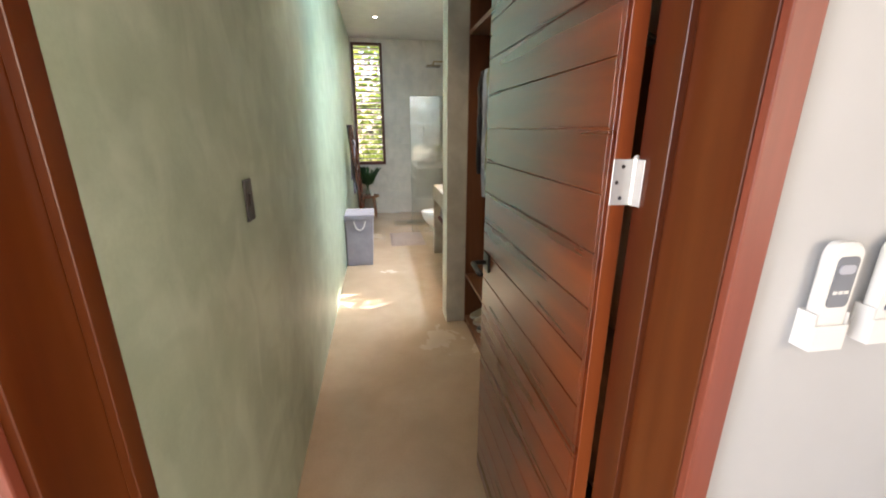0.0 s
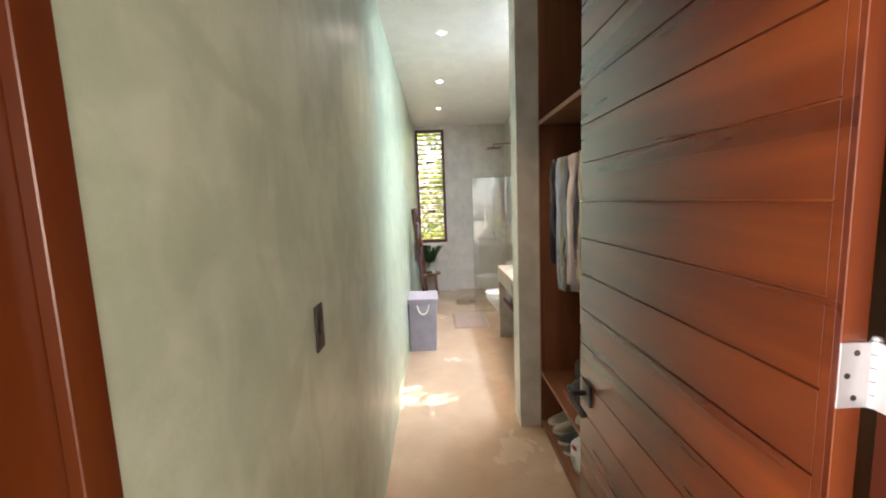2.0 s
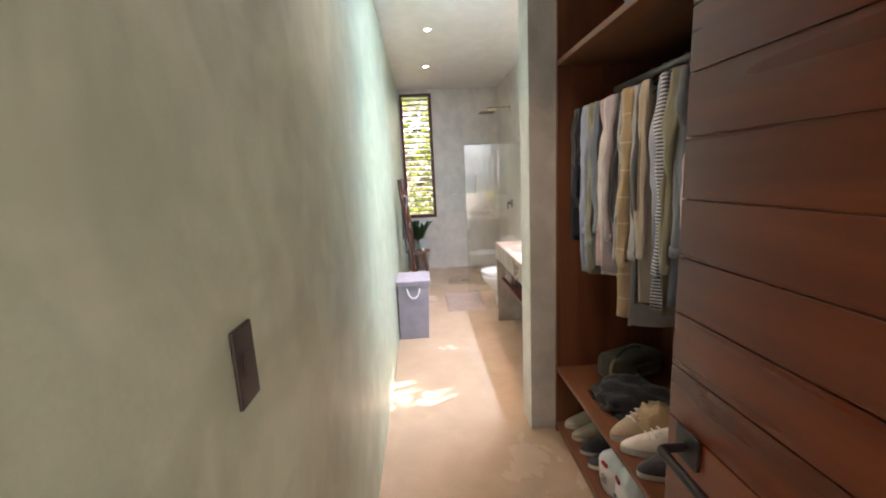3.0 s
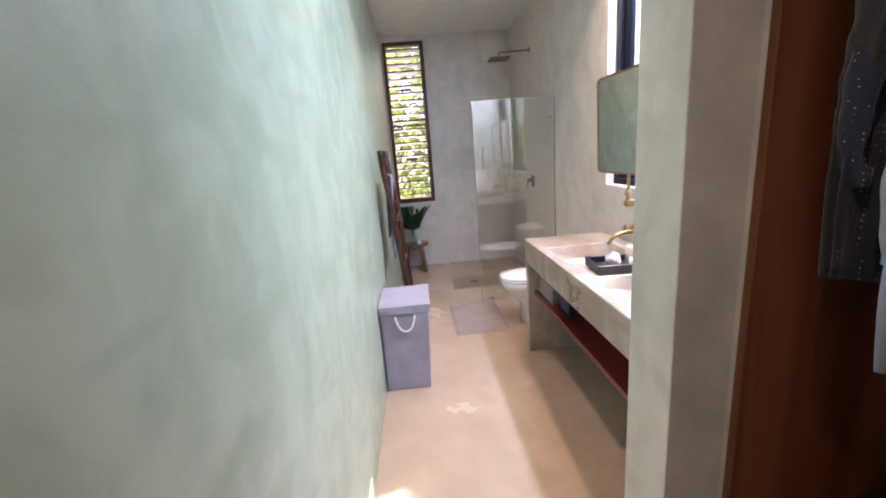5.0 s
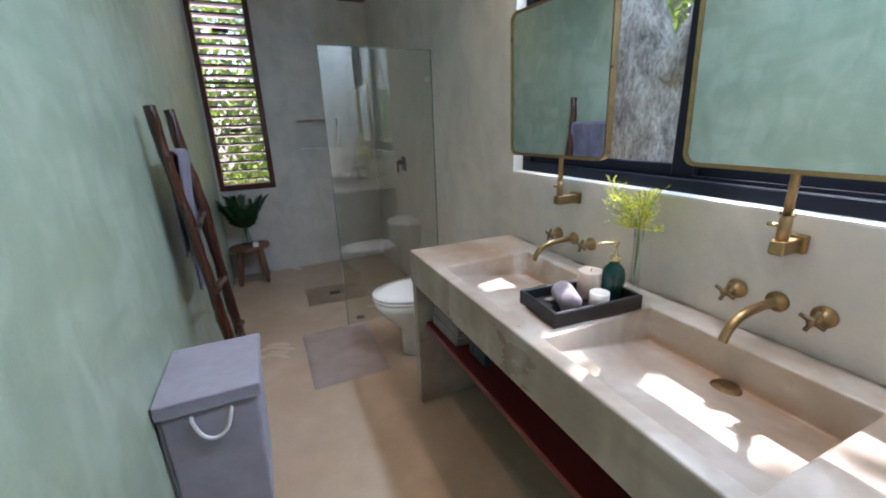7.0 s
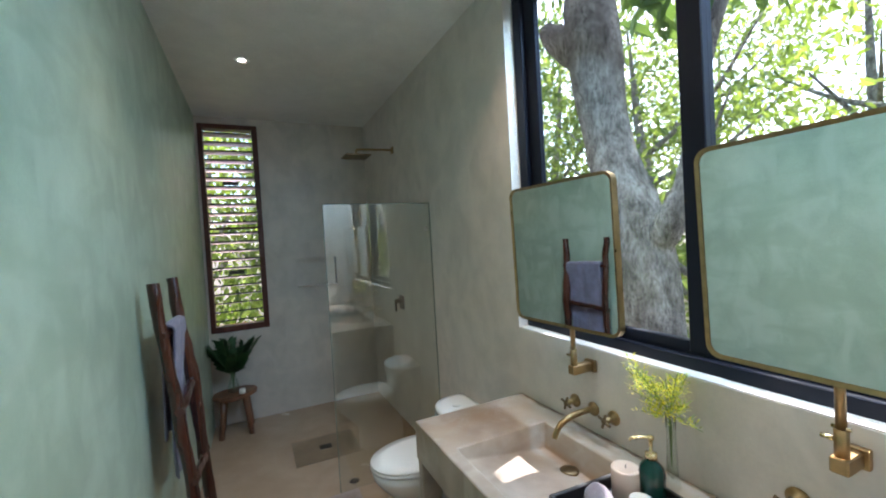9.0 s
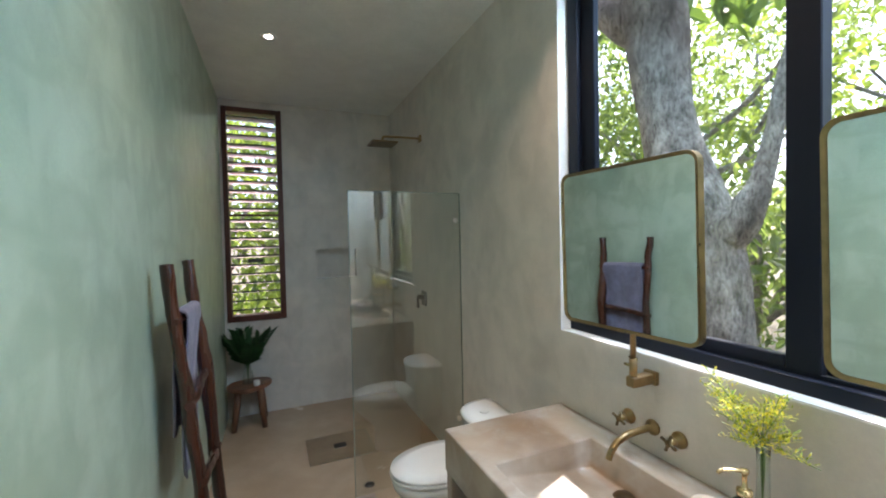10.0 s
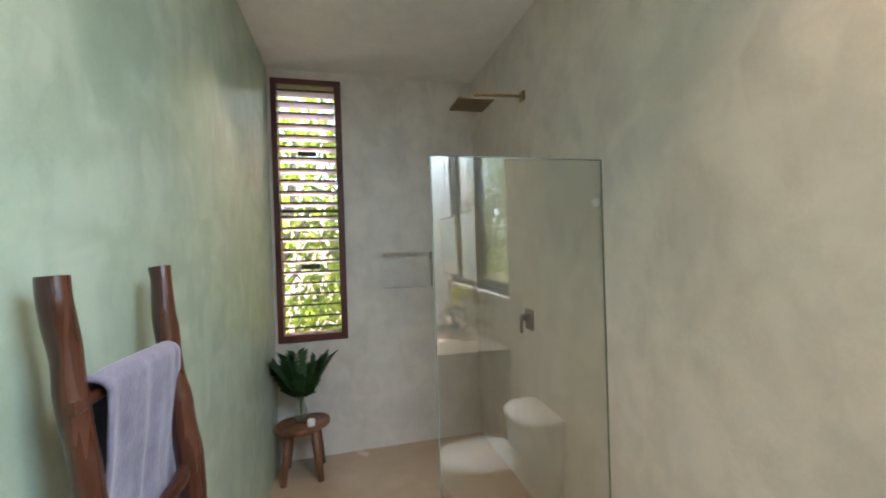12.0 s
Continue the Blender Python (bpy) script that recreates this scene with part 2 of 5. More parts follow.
def fabric(name, color, second=None, weave=420, kind="plain", rough=0.9):
    """Woven cloth; kind: plain, stripe, check, pane, dots or terry."""
    m, nt, b = material(name)
    v = coords(nt)
    soft = noise_tex(nt, v, 13 if weave == 260 else 7, 5, 0.65)
    low, high = (0.70, 1.18) if weave == 260 else (0.85, 1.1)
    col = ramp(nt, soft, [(0.32, tuple(c * low for c in color)), (0.68, tuple(min(1, c * high) for c in color))])
    if second:
        sep = nt.nodes.new("ShaderNodeSeparateXYZ")
        nt.links.new(v, sep.inputs[0])

        def line(axis, per_metre, width):
            mu = nt.nodes.new("ShaderNodeMath")
            mu.operation = "MULTIPLY"
            mu.inputs[1].default_value = per_metre
            nt.links.new(sep.outputs[axis], mu.inputs[0])
            fr = nt.nodes.new("ShaderNodeMath")
            fr.operation = "FRACT"
            nt.links.new(mu.outputs[0], fr.inputs[0])
            lt = nt.nodes.new("ShaderNodeMath")
            lt.operation = "LESS_THAN"
            lt.inputs[1].default_value = width
            nt.links.new(fr.outputs[0], lt.inputs[0])
            return lt.outputs[0]

        if kind == "stripe":
            col = mixed(nt, col, second, line("Z", 85, 0.5))
        elif kind == "check":
            col = mixed(nt, mixed(nt, col, second, line("Z", 120, 0.5)), second, line("X", 120, 0.4))
        elif kind == "pane":
            col = mixed(nt, mixed(nt, col, second, line("Z", 10, 0.06)), second, line("X", 10, 0.06))
        elif kind == "dots":
            vo = node(nt, "ShaderNodeTexVoronoi", Scale=95.0, Randomness=0.25)
            nt.links.new(v, vo.inputs["Vector"])
            col = mixed(nt, col, second, ramp(nt, vo.outputs["Distance"], [(0.11, (1, 1, 1)), (0.15, (0, 0, 0))]))
    nt.links.new(col, b.inputs["Base Color"])
    b.inputs["Roughness"].default_value = rough
    b.inputs["Sheen Weight"].default_value = 0.25
    fine = noise_tex(nt, v, weave, 2, 0.5)
    if kind == "terry" or weave in (300, 500):
        bump(nt, b, mixed(nt, fine, noise_tex(nt, v, 60, 3, 0.6), 0.5), 0.6, 0.006)
    else:
        crumple = noise_tex(nt, coords(nt, (1.0, 1.0, 0.28)), 34, 3, 0.55, 0.5)
        bump(nt, b, mixed(nt, crumple, fine, 0.06), 0.55, 0.012)
    return m


def glass(name, color=(1, 1, 1), rough=0.0, ior=1.45):
    m, nt, b = material(name)
    b.inputs["Base Color"].default_value = (*color, 1)
    b.inputs["Roughness"].default_value = rough
    b.inputs["IOR"].default_value = ior
    b.inputs["Transmission Weight"].default_value = 1.0
    return m


def thin_glass(name, color=(0.97, 0.99, 0.98), strength=1.0):
    """Clear pane: what lies behind shows straight through, with a Fresnel gloss over it."""
    m, nt, b = material(name)
    tr = nt.nodes.new("ShaderNodeBsdfTransparent")
    tr.inputs["Color"].default_value = (*color, 1)
    gl = nt.nodes.new("ShaderNodeBsdfGlossy")
    gl.inputs["Roughness"].default_value = 0.0
    fr = node(nt, "ShaderNodeLayerWeight", Blend=0.5)
    po = nt.nodes.new("ShaderNodeMath")
    po.operation = "POWER"
    po.inputs[1].default_value = 5.0
    nt.links.new(fr.outputs["Facing"], po.inputs[0])
    mx = nt.nodes.new("ShaderNodeMixShader")
    mu = nt.nodes.new("ShaderNodeMath")
    mu.operation = "MULTIPLY_ADD"
    mu.inputs[1].default_value = 0.96 * strength
    mu.inputs[2].default_value = 0.04 * strength
    nt.links.new(po.outputs[0], mu.inputs[0])
    nt.links.new(mu.outputs[0], mx.inputs[0])
    nt.links.new(tr.outputs[0], mx.inputs[1])
    nt.links.new(gl.outputs[0], mx.inputs[2])
    nt.links.new(mx.outputs[0], nt.nodes["Material Output"].inputs["Surface"])
    return m


def leaf_material(name, dark, light, through=0.45):
    m, nt, b = material(name)
    geo = nt.nodes.new("ShaderNodeNewGeometry")
    col = ramp(nt, geo.outputs["Random Per Island"], [(0.0, dark), (1.0, light)])
    nt.links.new(col, b.inputs["Base Color"])
    b.inputs["Roughness"].default_value = 0.45
    tl = nt.nodes.new("ShaderNodeBsdfTranslucent")
    nt.links.new(mixed(nt, col, (1.5, 1.6, 0.9), 1.0, "MULTIPLY"), tl.inputs["Color"])
    mx = nt.nodes.new("ShaderNodeMixShader")
    mx.inputs[0].default_value = through
    nt.links.new(b.outputs[0], mx.inputs[1])
    nt.links.new(tl.outputs[0], mx.inputs[2])
    nt.links.new(mx.outputs[0], nt.nodes["Material Output"].inputs["Surface"])
    return m


def emitter(name, color, strength):
    m, nt, b = material(name)
    b.inputs["Base Color"].default_value = (*color, 1)
    b.inputs["Emission Color"].default_value = (*color, 1)
    b.inputs["Emission Strength"].default_value = strength
    return m


GREEN = polished_cement("green_polished_cement", (0.335, 0.405, 0.292), (0.395, 0.475, 0.355), (0.475, 0.55, 0.425), (0.28, 0.44), 0.30, smear=0.75, contrast=0.8)
GREY = polished_cement("warm_grey_cement", (0.60, 0.555, 0.51), (0.67, 0.61, 0.55), (0.72, 0.655, 0.595), (0.32, 0.55), 0.3, smear=0.6, contrast=0.7)
PIER = polished_cement("grey_pier_cement", (0.52, 0.49, 0.44), (0.59, 0.56, 0.51), (0.65, 0.62, 0.565), (0.4, 0.65), 0.2)
FLOOR = polished_cement("tan_polished_floor", (0.42, 0.315, 0.225), (0.46, 0.35, 0.255), (0.50, 0.39, 0.29), (0.16, 0.30), 0.04, (0.35, 0.24, 0.155), contrast=0.45)
CEIL = polished_cement("white_ceiling_cement", (0.81, 0.79, 0.76), (0.84, 0.82, 0.79), (0.87, 0.85, 0.82), (0.30, 0.5), 0.10, contrast=0.3)
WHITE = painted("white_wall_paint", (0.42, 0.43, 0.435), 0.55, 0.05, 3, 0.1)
STONE = polished_cement("vanity_cement", (0.29, 0.235, 0.185), (0.44, 0.385, 0.335), (0.58, 0.535, 0.495), (0.24, 0.45), 0.25, (0.24, 0.15, 0.085), smear=0.6, contrast=1.2)
# rust along the foot of the basins' back wall, and a browner rim by the wall and at the far end
nt_, sb = STONE.node_tree, next(n for n in STONE.node_tree.nodes if n.type == "BSDF_PRINCIPLED")
sx_ = nt_.nodes.new("ShaderNodeSeparateXYZ")
nt_.links.new(coords(nt_), sx_.inputs[0])
rag = noise_tex(nt_, coords(nt_), 9.0, 5, 0.6, 0.8)
patchy = ramp(nt_, rag, [(0.30, (0.1, 0.1, 0.1)), (0.55, (1, 1, 1))])
stone_col = sb.inputs["Base Color"].links[0].from_socket


def band(axis, lo, hi, top):
    """1 inside lo to hi along one axis, fading at both ends."""
    r_ = nt_.nodes.new("ShaderNodeMapRange")
    r_.inputs["From Min"].default_value, r_.inputs["From Max"].default_value = lo, hi
    nt_.links.new(sx_.outputs[axis], r_.inputs["Value"])
    return ramp(nt_, r_.outputs["Result"], [(0.0, (0, 0, 0)), (0.5, (top,)), (1.0, (0, 0, 0))])


rust = mixed(nt_, mixed(nt_, band("X", 1.395, 1.478, 0.9), band("Z", 0.700, 0.750, 1.0), 1.0, "MULTIPLY"), patchy, 1.0, "MULTIPLY")
stone_col = mixed(nt_, stone_col, (0.36, 0.17, 0.07), rust)
brown = mixed(nt_, band("X", 1.38, 1.62, 0.85), patchy, 1.0, "MULTIPLY")
stone_col = mixed(nt_, stone_col, (0.30, 0.215, 0.14), brown)
brown = mixed(nt_, mixed(nt_, band("Y", 3.58, 4.16, 0.8), band("Z", 0.70, 0.94, 1.0), 1.0, "MULTIPLY"), patchy, 1.0, "MULTIPLY")
stone_col = mixed(nt_, stone_col, (0.34, 0.235, 0.15), brown)
nt_.links.new(stone_col, sb.inputs["Base Color"])
DOORWOOD = wood("dark_door_wood", (0.085, 0.014, 0.003), (0.15, 0.027, 0.005), (0.23, 0.048, 0.008), "y", 0.28, 0.9, 0.8, 0.35)
EDGEWOOD = wood("door_edge_wood", (0.17, 0.033, 0.008), (0.26, 0.058, 0.013), (0.33, 0.088, 0.021), "z", 0.35, 1.0, 0.2)
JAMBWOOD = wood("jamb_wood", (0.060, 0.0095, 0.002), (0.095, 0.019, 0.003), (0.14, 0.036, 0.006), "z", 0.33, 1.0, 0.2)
CASEWOOD = wood("casing_wood", (0.17, 0.038, 0.020), (0.24, 0.058, 0.032), (0.29, 0.078, 0.042), "z", 0.35, 0.8, 0.2)
CLOSETWOOD = wood("wardrobe_wood", (0.11, 0.032, 0.012), (0.17, 0.055, 0.021), (0.23, 0.085, 0.036), "z", 0.45)
SHELFWOOD = wood("shelf_wood", (0.10, 0.035, 0.014), (0.16, 0.06, 0.026), (0.22, 0.09, 0.045), "y", 0.42)
LOUVREWOOD = wood("louvre_wood", (0.06, 0.016, 0.012), (0.10, 0.028, 0.02), (0.14, 0.04, 0.03), "z", 0.4)
REDSHELF = wood("red_shelf_wood", (0.10, 0.012, 0.012), (0.16, 0.022, 0.02), (0.2, 0.032, 0.028), "y", 0.35)
BRANCH = wood("ladder_branch_wood", (0.016, 0.005, 0.003), (0.038, 0.010, 0.005), (0.090, 0.025, 0.010), "z", 0.24, 1.6, 0.5)
STOOLWOOD = wood("stool_wood", (0.09, 0.035, 0.02), (0.17, 0.075, 0.04), (0.25, 0.12, 0.065), "z", 0.4)
BRASS = metal("aged_brass", (0.46, 0.31, 0.15), 0.33)
BRASSDARK = metal("dark_brass", (0.26, 0.175, 0.095), 0.38)
BRASSBRIGHT = metal("bright_brass", (0.83, 0.66, 0.36), 0.22)
STEEL = painted("satin_zinc", (0.66, 0.65, 0.62), 0.36, 0.04, 30, 0.02, 0.35)
GRAPHITE = metal("graphite_metal", (0.10, 0.09, 0.085), 0.4)
FRAMEBLACK = painted("dark_blue_black_aluminium", (0.006, 0.008, 0.016), 0.42, 0.05, 3, 0.0)
for nd in FRAMEBLACK.node_tree.nodes:
    if nd.type == "BSDF_PRINCIPLED":
        nd.inputs["Specular IOR Level"].default_value = 0.2
BLACK = painted("black_paint", (0.011, 0.010, 0.010), 0.4, 0.1)
SWITCHGREY = painted("slate_grey_plastic", (0.16, 0.175, 0.20), 0.4, 0.05)
SWITCHBROWN = painted("dark_brown_plastic", (0.035, 0.028, 0.026), 0.35, 0.05)
PORCELAIN = painted("white_porcelain", (0.80, 0.79, 0.77), 0.08, 0.01, 6, 0.0)
PLASTIC = painted("white_plastic", (0.68, 0.68, 0.66), 0.35, 0.02, 10, 0.0)
MIRROR, mnt, mb = material("mirror_silver")
mb.inputs["Base Color"].default_value, mb.inputs["Metallic"].default_value, mb.inputs["Roughness"].default_value = (0.86, 0.90, 0.88, 1), 1.0, 0.015
PANE = thin_glass("window_pane_glass")
SHOWERGLASS = thin_glass("shower_glass", (0.97, 0.995, 0.98), 3.8)
EDGEGLASS = painted("green_glass_edge", (0.16, 0.24, 0.20), 0.15, 0.05)
CLEARGLASS = thin_glass("clear_glass", (0.93, 0.96, 0.94), 2.0)
GREENGLASS = glass("dark_green_glass", (0.02, 0.12, 0.10), 0.05)
LOUVREGLASS, lnt, lb = material("louvre_glass")
lb.inputs["Base Color"].default_value, lb.inputs["Roughness"].default_value, lb.inputs["Alpha"].default_value = (0.80, 0.70, 0.70, 1), 0.12, 1.0
ltr = lnt.nodes.new("ShaderNodeBsdfTranslucent")
ltr.inputs["Color"].default_value = (0.85, 0.74, 0.74, 1)
lmx = lnt.nodes.new("ShaderNodeMixShader")
lmx.inputs[0].default_value = 0.7
lnt.links.new(lb.outputs[0], lmx.inputs[1])
lnt.links.new(ltr.outputs[0], lmx.inputs[2])
lnt.links.new(lmx.outputs[0], lnt.nodes["Material Output"].inputs["Surface"])
WATER = glass("water", (0.95, 0.98, 0.95), 0.0, 1.33)
TERRY = fabric("lavender_terry", (0.19, 0.175, 0.245), kind="terry", weave=260)
TOWELGREY = fabric("grey_terry", (0.34, 0.27, 0.26), kind="terry", weave=260)
HAMPER = fabric("lilac_grey_canvas", (0.31, 0.29, 0.35), weave=500)
HAMPERTRIM = fabric("dark_grey_piping", (0.12, 0.115, 0.14), weave=500)
ROPE = fabric("white_rope", (0.72, 0.70, 0.70), weave=300)
MAT = fabric("mauve_bath_mat", (0.29, 0.215, 0.185), kind="terry", weave=200)
TRAYBLACK = wood("black_tray_wood", (0.010, 0.009, 0.010), (0.018, 0.016, 0.018), (0.035, 0.032, 0.034), "x", 0.4)
CANDLE = painted("cream_wax", (0.60, 0.49, 0.42), 0.45, 0.03)
CERAMIC = painted("white_ceramic", (0.78, 0.75, 0.72), 0.3, 0.02)
BARK, bnt, bb = material("pale_bark")
v_ = coords(bnt, (6, 6, 3.4))
n1, n2 = noise_tex(bnt, v_, 2.2, 10, 0.75, 0.1), noise_tex(bnt, coords(bnt, (40, 40, 17.0)), 2.0, 6, 0.75, 0.3)
bnt.links.new(mixed(bnt, ramp(bnt, n1, [(0.34, (0.10, 0.085, 0.075)), (0.5, (0.33, 0.295, 0.27)), (0.64, (0.56, 0.515, 0.475))]),
                    ramp(bnt, n2, [(0.36, (0.42, 0.40, 0.38)), (0.54, (1.08, 1.06, 1.03))]), 1.0, "MULTIPLY"), bb.inputs["Base Color"])
bb.inputs["Roughness"].default_value = 0.9
bump(bnt, bb, mixed(bnt, n1, n2, 0.6), 1.0, 0.05)
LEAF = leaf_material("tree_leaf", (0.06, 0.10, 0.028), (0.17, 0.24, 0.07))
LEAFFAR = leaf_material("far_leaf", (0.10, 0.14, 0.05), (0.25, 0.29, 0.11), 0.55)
# lighter, yellower copy of the leaf, with the sunlight put into its colour
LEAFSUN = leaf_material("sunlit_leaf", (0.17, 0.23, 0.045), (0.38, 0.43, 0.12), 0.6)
LEAFDARK = leaf_material("dark_palm_leaf", (0.012, 0.045, 0.012), (0.03, 0.10, 0.03), 0.2)
LEAFYELLOW = leaf_material("yellow_green_sprig", (0.13, 0.25, 0.035), (0.80, 0.62, 0.03), 0.35)
GROUND = polished_cement("leaf_litter_ground", (0.10, 0.075, 0.05), (0.16, 0.125, 0.08), (0.22, 0.18, 0.11), (0.8, 0.95), 0.6)
BULB = emitter("lit_bulb", (1.0, 0.90, 0.76), 9.0)

# ---- the large structure ----
CZ = 2.84      # ceiling
W = 1.56       # bathroom's width
YB = 6.63      # shower's back wall
S = "structure"


def structure(ob, label=""):
    return tagged(ob, label, kind=S)


# floor: one sheet that falls a little towards the back of the shower
bm = bmesh.new()
rows = []
for fy in (-3.8, 0.0, 4.98, 5.35, 6.80):
    fz = 0.0 if fy <= 4.98 else -0.035 * min(1, (fy - 4.98) / 1.2)
    rows.append([(-2.6, fy, fz), (1.9, fy, fz)])
loft(bm, rows, cap=False, closed=False)
r = bmesh.ops.extrude_face_region(bm, geom=bm.faces[:])
for v in r["geom"]:
    if isinstance(v, bmesh.types.BMVert):
        v.co.z -= 0.12
bmesh.ops.recalc_face_normals(bm, faces=bm.faces)
structure(part("floor", bm, FLOOR), "tan polished cement floor with cloudy stains")

structure(boxed("ceiling", -2.6, 1.76, 0.0, 6.8, CZ, CZ + 0.15, CEIL), "off-white cement ceiling")
structure(boxed("ceiling_bedroom", -2.6, 1.9, -3.8, -0.002, CZ, CZ + 0.15, WHITE), "white bedroom ceiling")
structure(boxed("wall_green", -0.15, 0.0, -0.045, 6.78, -0.05, CZ, GREEN), "long pale green polished cement wall")
wall_panel("wall_back", "y", YB, 0.15, -0.001, W + 0.15, -0.06, CZ, [(0.03, 0.51, 0.845, 2.765), (0.795, 1.19, 1.19, 1.47)], GREY, label="grey cement shower wall with a niche and a louvre window")
structure(boxed("niche_back", 0.79, 1.195, YB + 0.09, YB + 0.145, 1.185, 1.475, GREY), "grey cement back of the shower niche")
WY0, WY1, WZ0, WZ1 = 2.37, 3.975, 1.14, 2.74
wall_panel("wall_right", "x", W, 0.2, 2.345, YB, -0.06, CZ, [(WY0, WY1, WZ0, WZ1)], GREY, label="warm grey cement wall with a large window")
structure(boxed("wall_partition", 0.856, 1.76, 2.160, 2.345, -0.05, CZ, PIER, bevel=0.003, seg=2), "grey cement end wall beside the wardrobe")
structure(boxed("wall_partition_return", 0.998, 1.76, 2.1425, 2.1598, -0.05, CZ, PIER), "grey cement return behind the wardrobe's side")
structure(boxed("wall_closet", 1.62, 1.76, 0.0, 2.143, -0.05, CZ, GREY), "plain wall behind the wardrobe")
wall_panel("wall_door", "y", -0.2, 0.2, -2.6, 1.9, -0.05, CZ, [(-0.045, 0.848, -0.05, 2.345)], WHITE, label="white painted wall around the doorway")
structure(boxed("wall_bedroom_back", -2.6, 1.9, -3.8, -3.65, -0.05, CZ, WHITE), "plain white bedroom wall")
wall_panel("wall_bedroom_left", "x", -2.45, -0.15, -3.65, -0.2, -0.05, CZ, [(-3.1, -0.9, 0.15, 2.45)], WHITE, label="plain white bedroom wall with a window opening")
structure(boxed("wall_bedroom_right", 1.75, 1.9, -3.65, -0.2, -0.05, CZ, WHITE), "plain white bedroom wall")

# door frame: jamb linings, stops, hinge rebate, head and the casing on the bedroom side
frame_ob = tagged(new("door_frame_1"), "reddish-brown varnished hardwood door frame", "door frame", kind=S)
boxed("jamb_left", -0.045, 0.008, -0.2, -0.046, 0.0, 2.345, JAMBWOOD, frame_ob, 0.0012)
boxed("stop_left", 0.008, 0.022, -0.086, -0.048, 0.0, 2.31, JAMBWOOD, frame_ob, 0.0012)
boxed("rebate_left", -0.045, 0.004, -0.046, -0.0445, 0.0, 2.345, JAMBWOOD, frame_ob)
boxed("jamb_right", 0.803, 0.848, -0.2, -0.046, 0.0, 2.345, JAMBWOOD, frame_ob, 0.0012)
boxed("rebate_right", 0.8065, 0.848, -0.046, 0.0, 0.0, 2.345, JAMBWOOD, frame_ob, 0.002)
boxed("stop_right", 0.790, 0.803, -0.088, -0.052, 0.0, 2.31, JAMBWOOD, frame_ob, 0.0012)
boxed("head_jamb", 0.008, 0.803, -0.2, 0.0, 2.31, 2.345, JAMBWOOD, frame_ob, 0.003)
for nm, a, b in (("casing_left", -0.062, -0.002), ("casing_right", 0.805, 0.846)):
    boxed(nm, a, b, -0.214, -0.2, 0.0, 2.37, CASEWOOD, frame_ob, 0.002, 2)
boxed("casing_head", -0.062, 0.846, -0.214, -0.2, 2.37, 2.43, CASEWOOD, frame_ob, 0.004, 2)

# door leaf, open a right angle: horizontal boards on a core
door = tagged(new("door_1"), "open dark-stained door of horizontal boards", "door", kind=S)
LX0, LX1, LY0, LY1 = 0.760, 0.800, 0.008, 0.768
boxed("door_core", LX0 + 0.008, LX1, LY0, LY1, 0.012, 2.30, EDGEWOOD, door, 0.002)
boxed("edge_strip", LX0 + 0.0005, LX0 + 0.008, LY0, LY0 + 0.0118, 0.012, 2.30, DOORWOOD, door, 0.0004)
PITCH = 0.107
zb = 0.012
k = 0
while zb < 2.29:
    zt = min(2.30, zb + PITCH + (0.036 if k == 0 else 0))
    boxed("board", LX0, LX0 + 0.008, LY0 + 0.012, LY1, zb + 0.0018, zt - 0.0018, DOORWOOD, door, 0.0003)
    zb, k = zt, k + 1
# hinges
for hz in (0.30, 1.315, 2.05):
    hinge = part("hinge", (lambda b: (box(b, LX0 + 0.008, LX1 + 0.003, LY0 - 0.002, LY0, hz, hz + 0.076, 0.0006), b)[1])(bmesh.new()), STEEL, door, "satin steel butt hinge")
    bm = bmesh.new()
    for q in range(5):
        lathe(bm, [(0.0058, hz + 0.0155 * q + 0.0004), (0.0058, hz + 0.0155 * q + 0.0148)], 12, (LX1 + 0.008, 0.0065, 0))
    lathe(bm, [(0.002, hz + 0.077), (0.005, hz + 0.0775), (0.004, hz + 0.081), (0.001, hz + 0.082)], 12, (LX1 + 0.008, 0.0065, 0))
    part("knuckle", bm, STEEL, hinge, smooth=False)
    boxed("jamb_plate", LX1 + 0.0050, LX1 + 0.0063, -0.020, 0.002, hz, hz + 0.076, STEEL, hinge, 0.0005)
    for sz, sx in ((0.012, 0.026), (0.038, 0.017), (0.064, 0.026)):
        bm = bmesh.new()
        lathe(bm, [(0.0035, 0), (0.0032, 0.0008), (0.0008, 0.0009)], 10)
        bmesh.ops.transform(bm, matrix=pose(LX0 + sx, LY0 - 0.002, hz + sz, 90), verts=bm.verts)
        part("screw", bm, GRAPHITE, hinge)
# lever handle
handle = boxed("door_handle", LX0 - 0.009, LX0, 0.673, 0.733, 0.950, 1.015, BLACK, door, 0.002, 2, "matt black lever handle on a square rose")
bm = bmesh.new()
tube(bm, smooth_path([(LX0 - 0.006, 0.703, 0.982), (LX0 - 0.045, 0.703, 0.982), (LX0 - 0.056, 0.695, 0.982), (LX0 - 0.057, 0.66, 0.982), (LX0 - 0.057, 0.585, 0.980)], 4), 0.0095, 10, True, 0.8)
part("lever", bm, BLACK, handle, smooth=True)

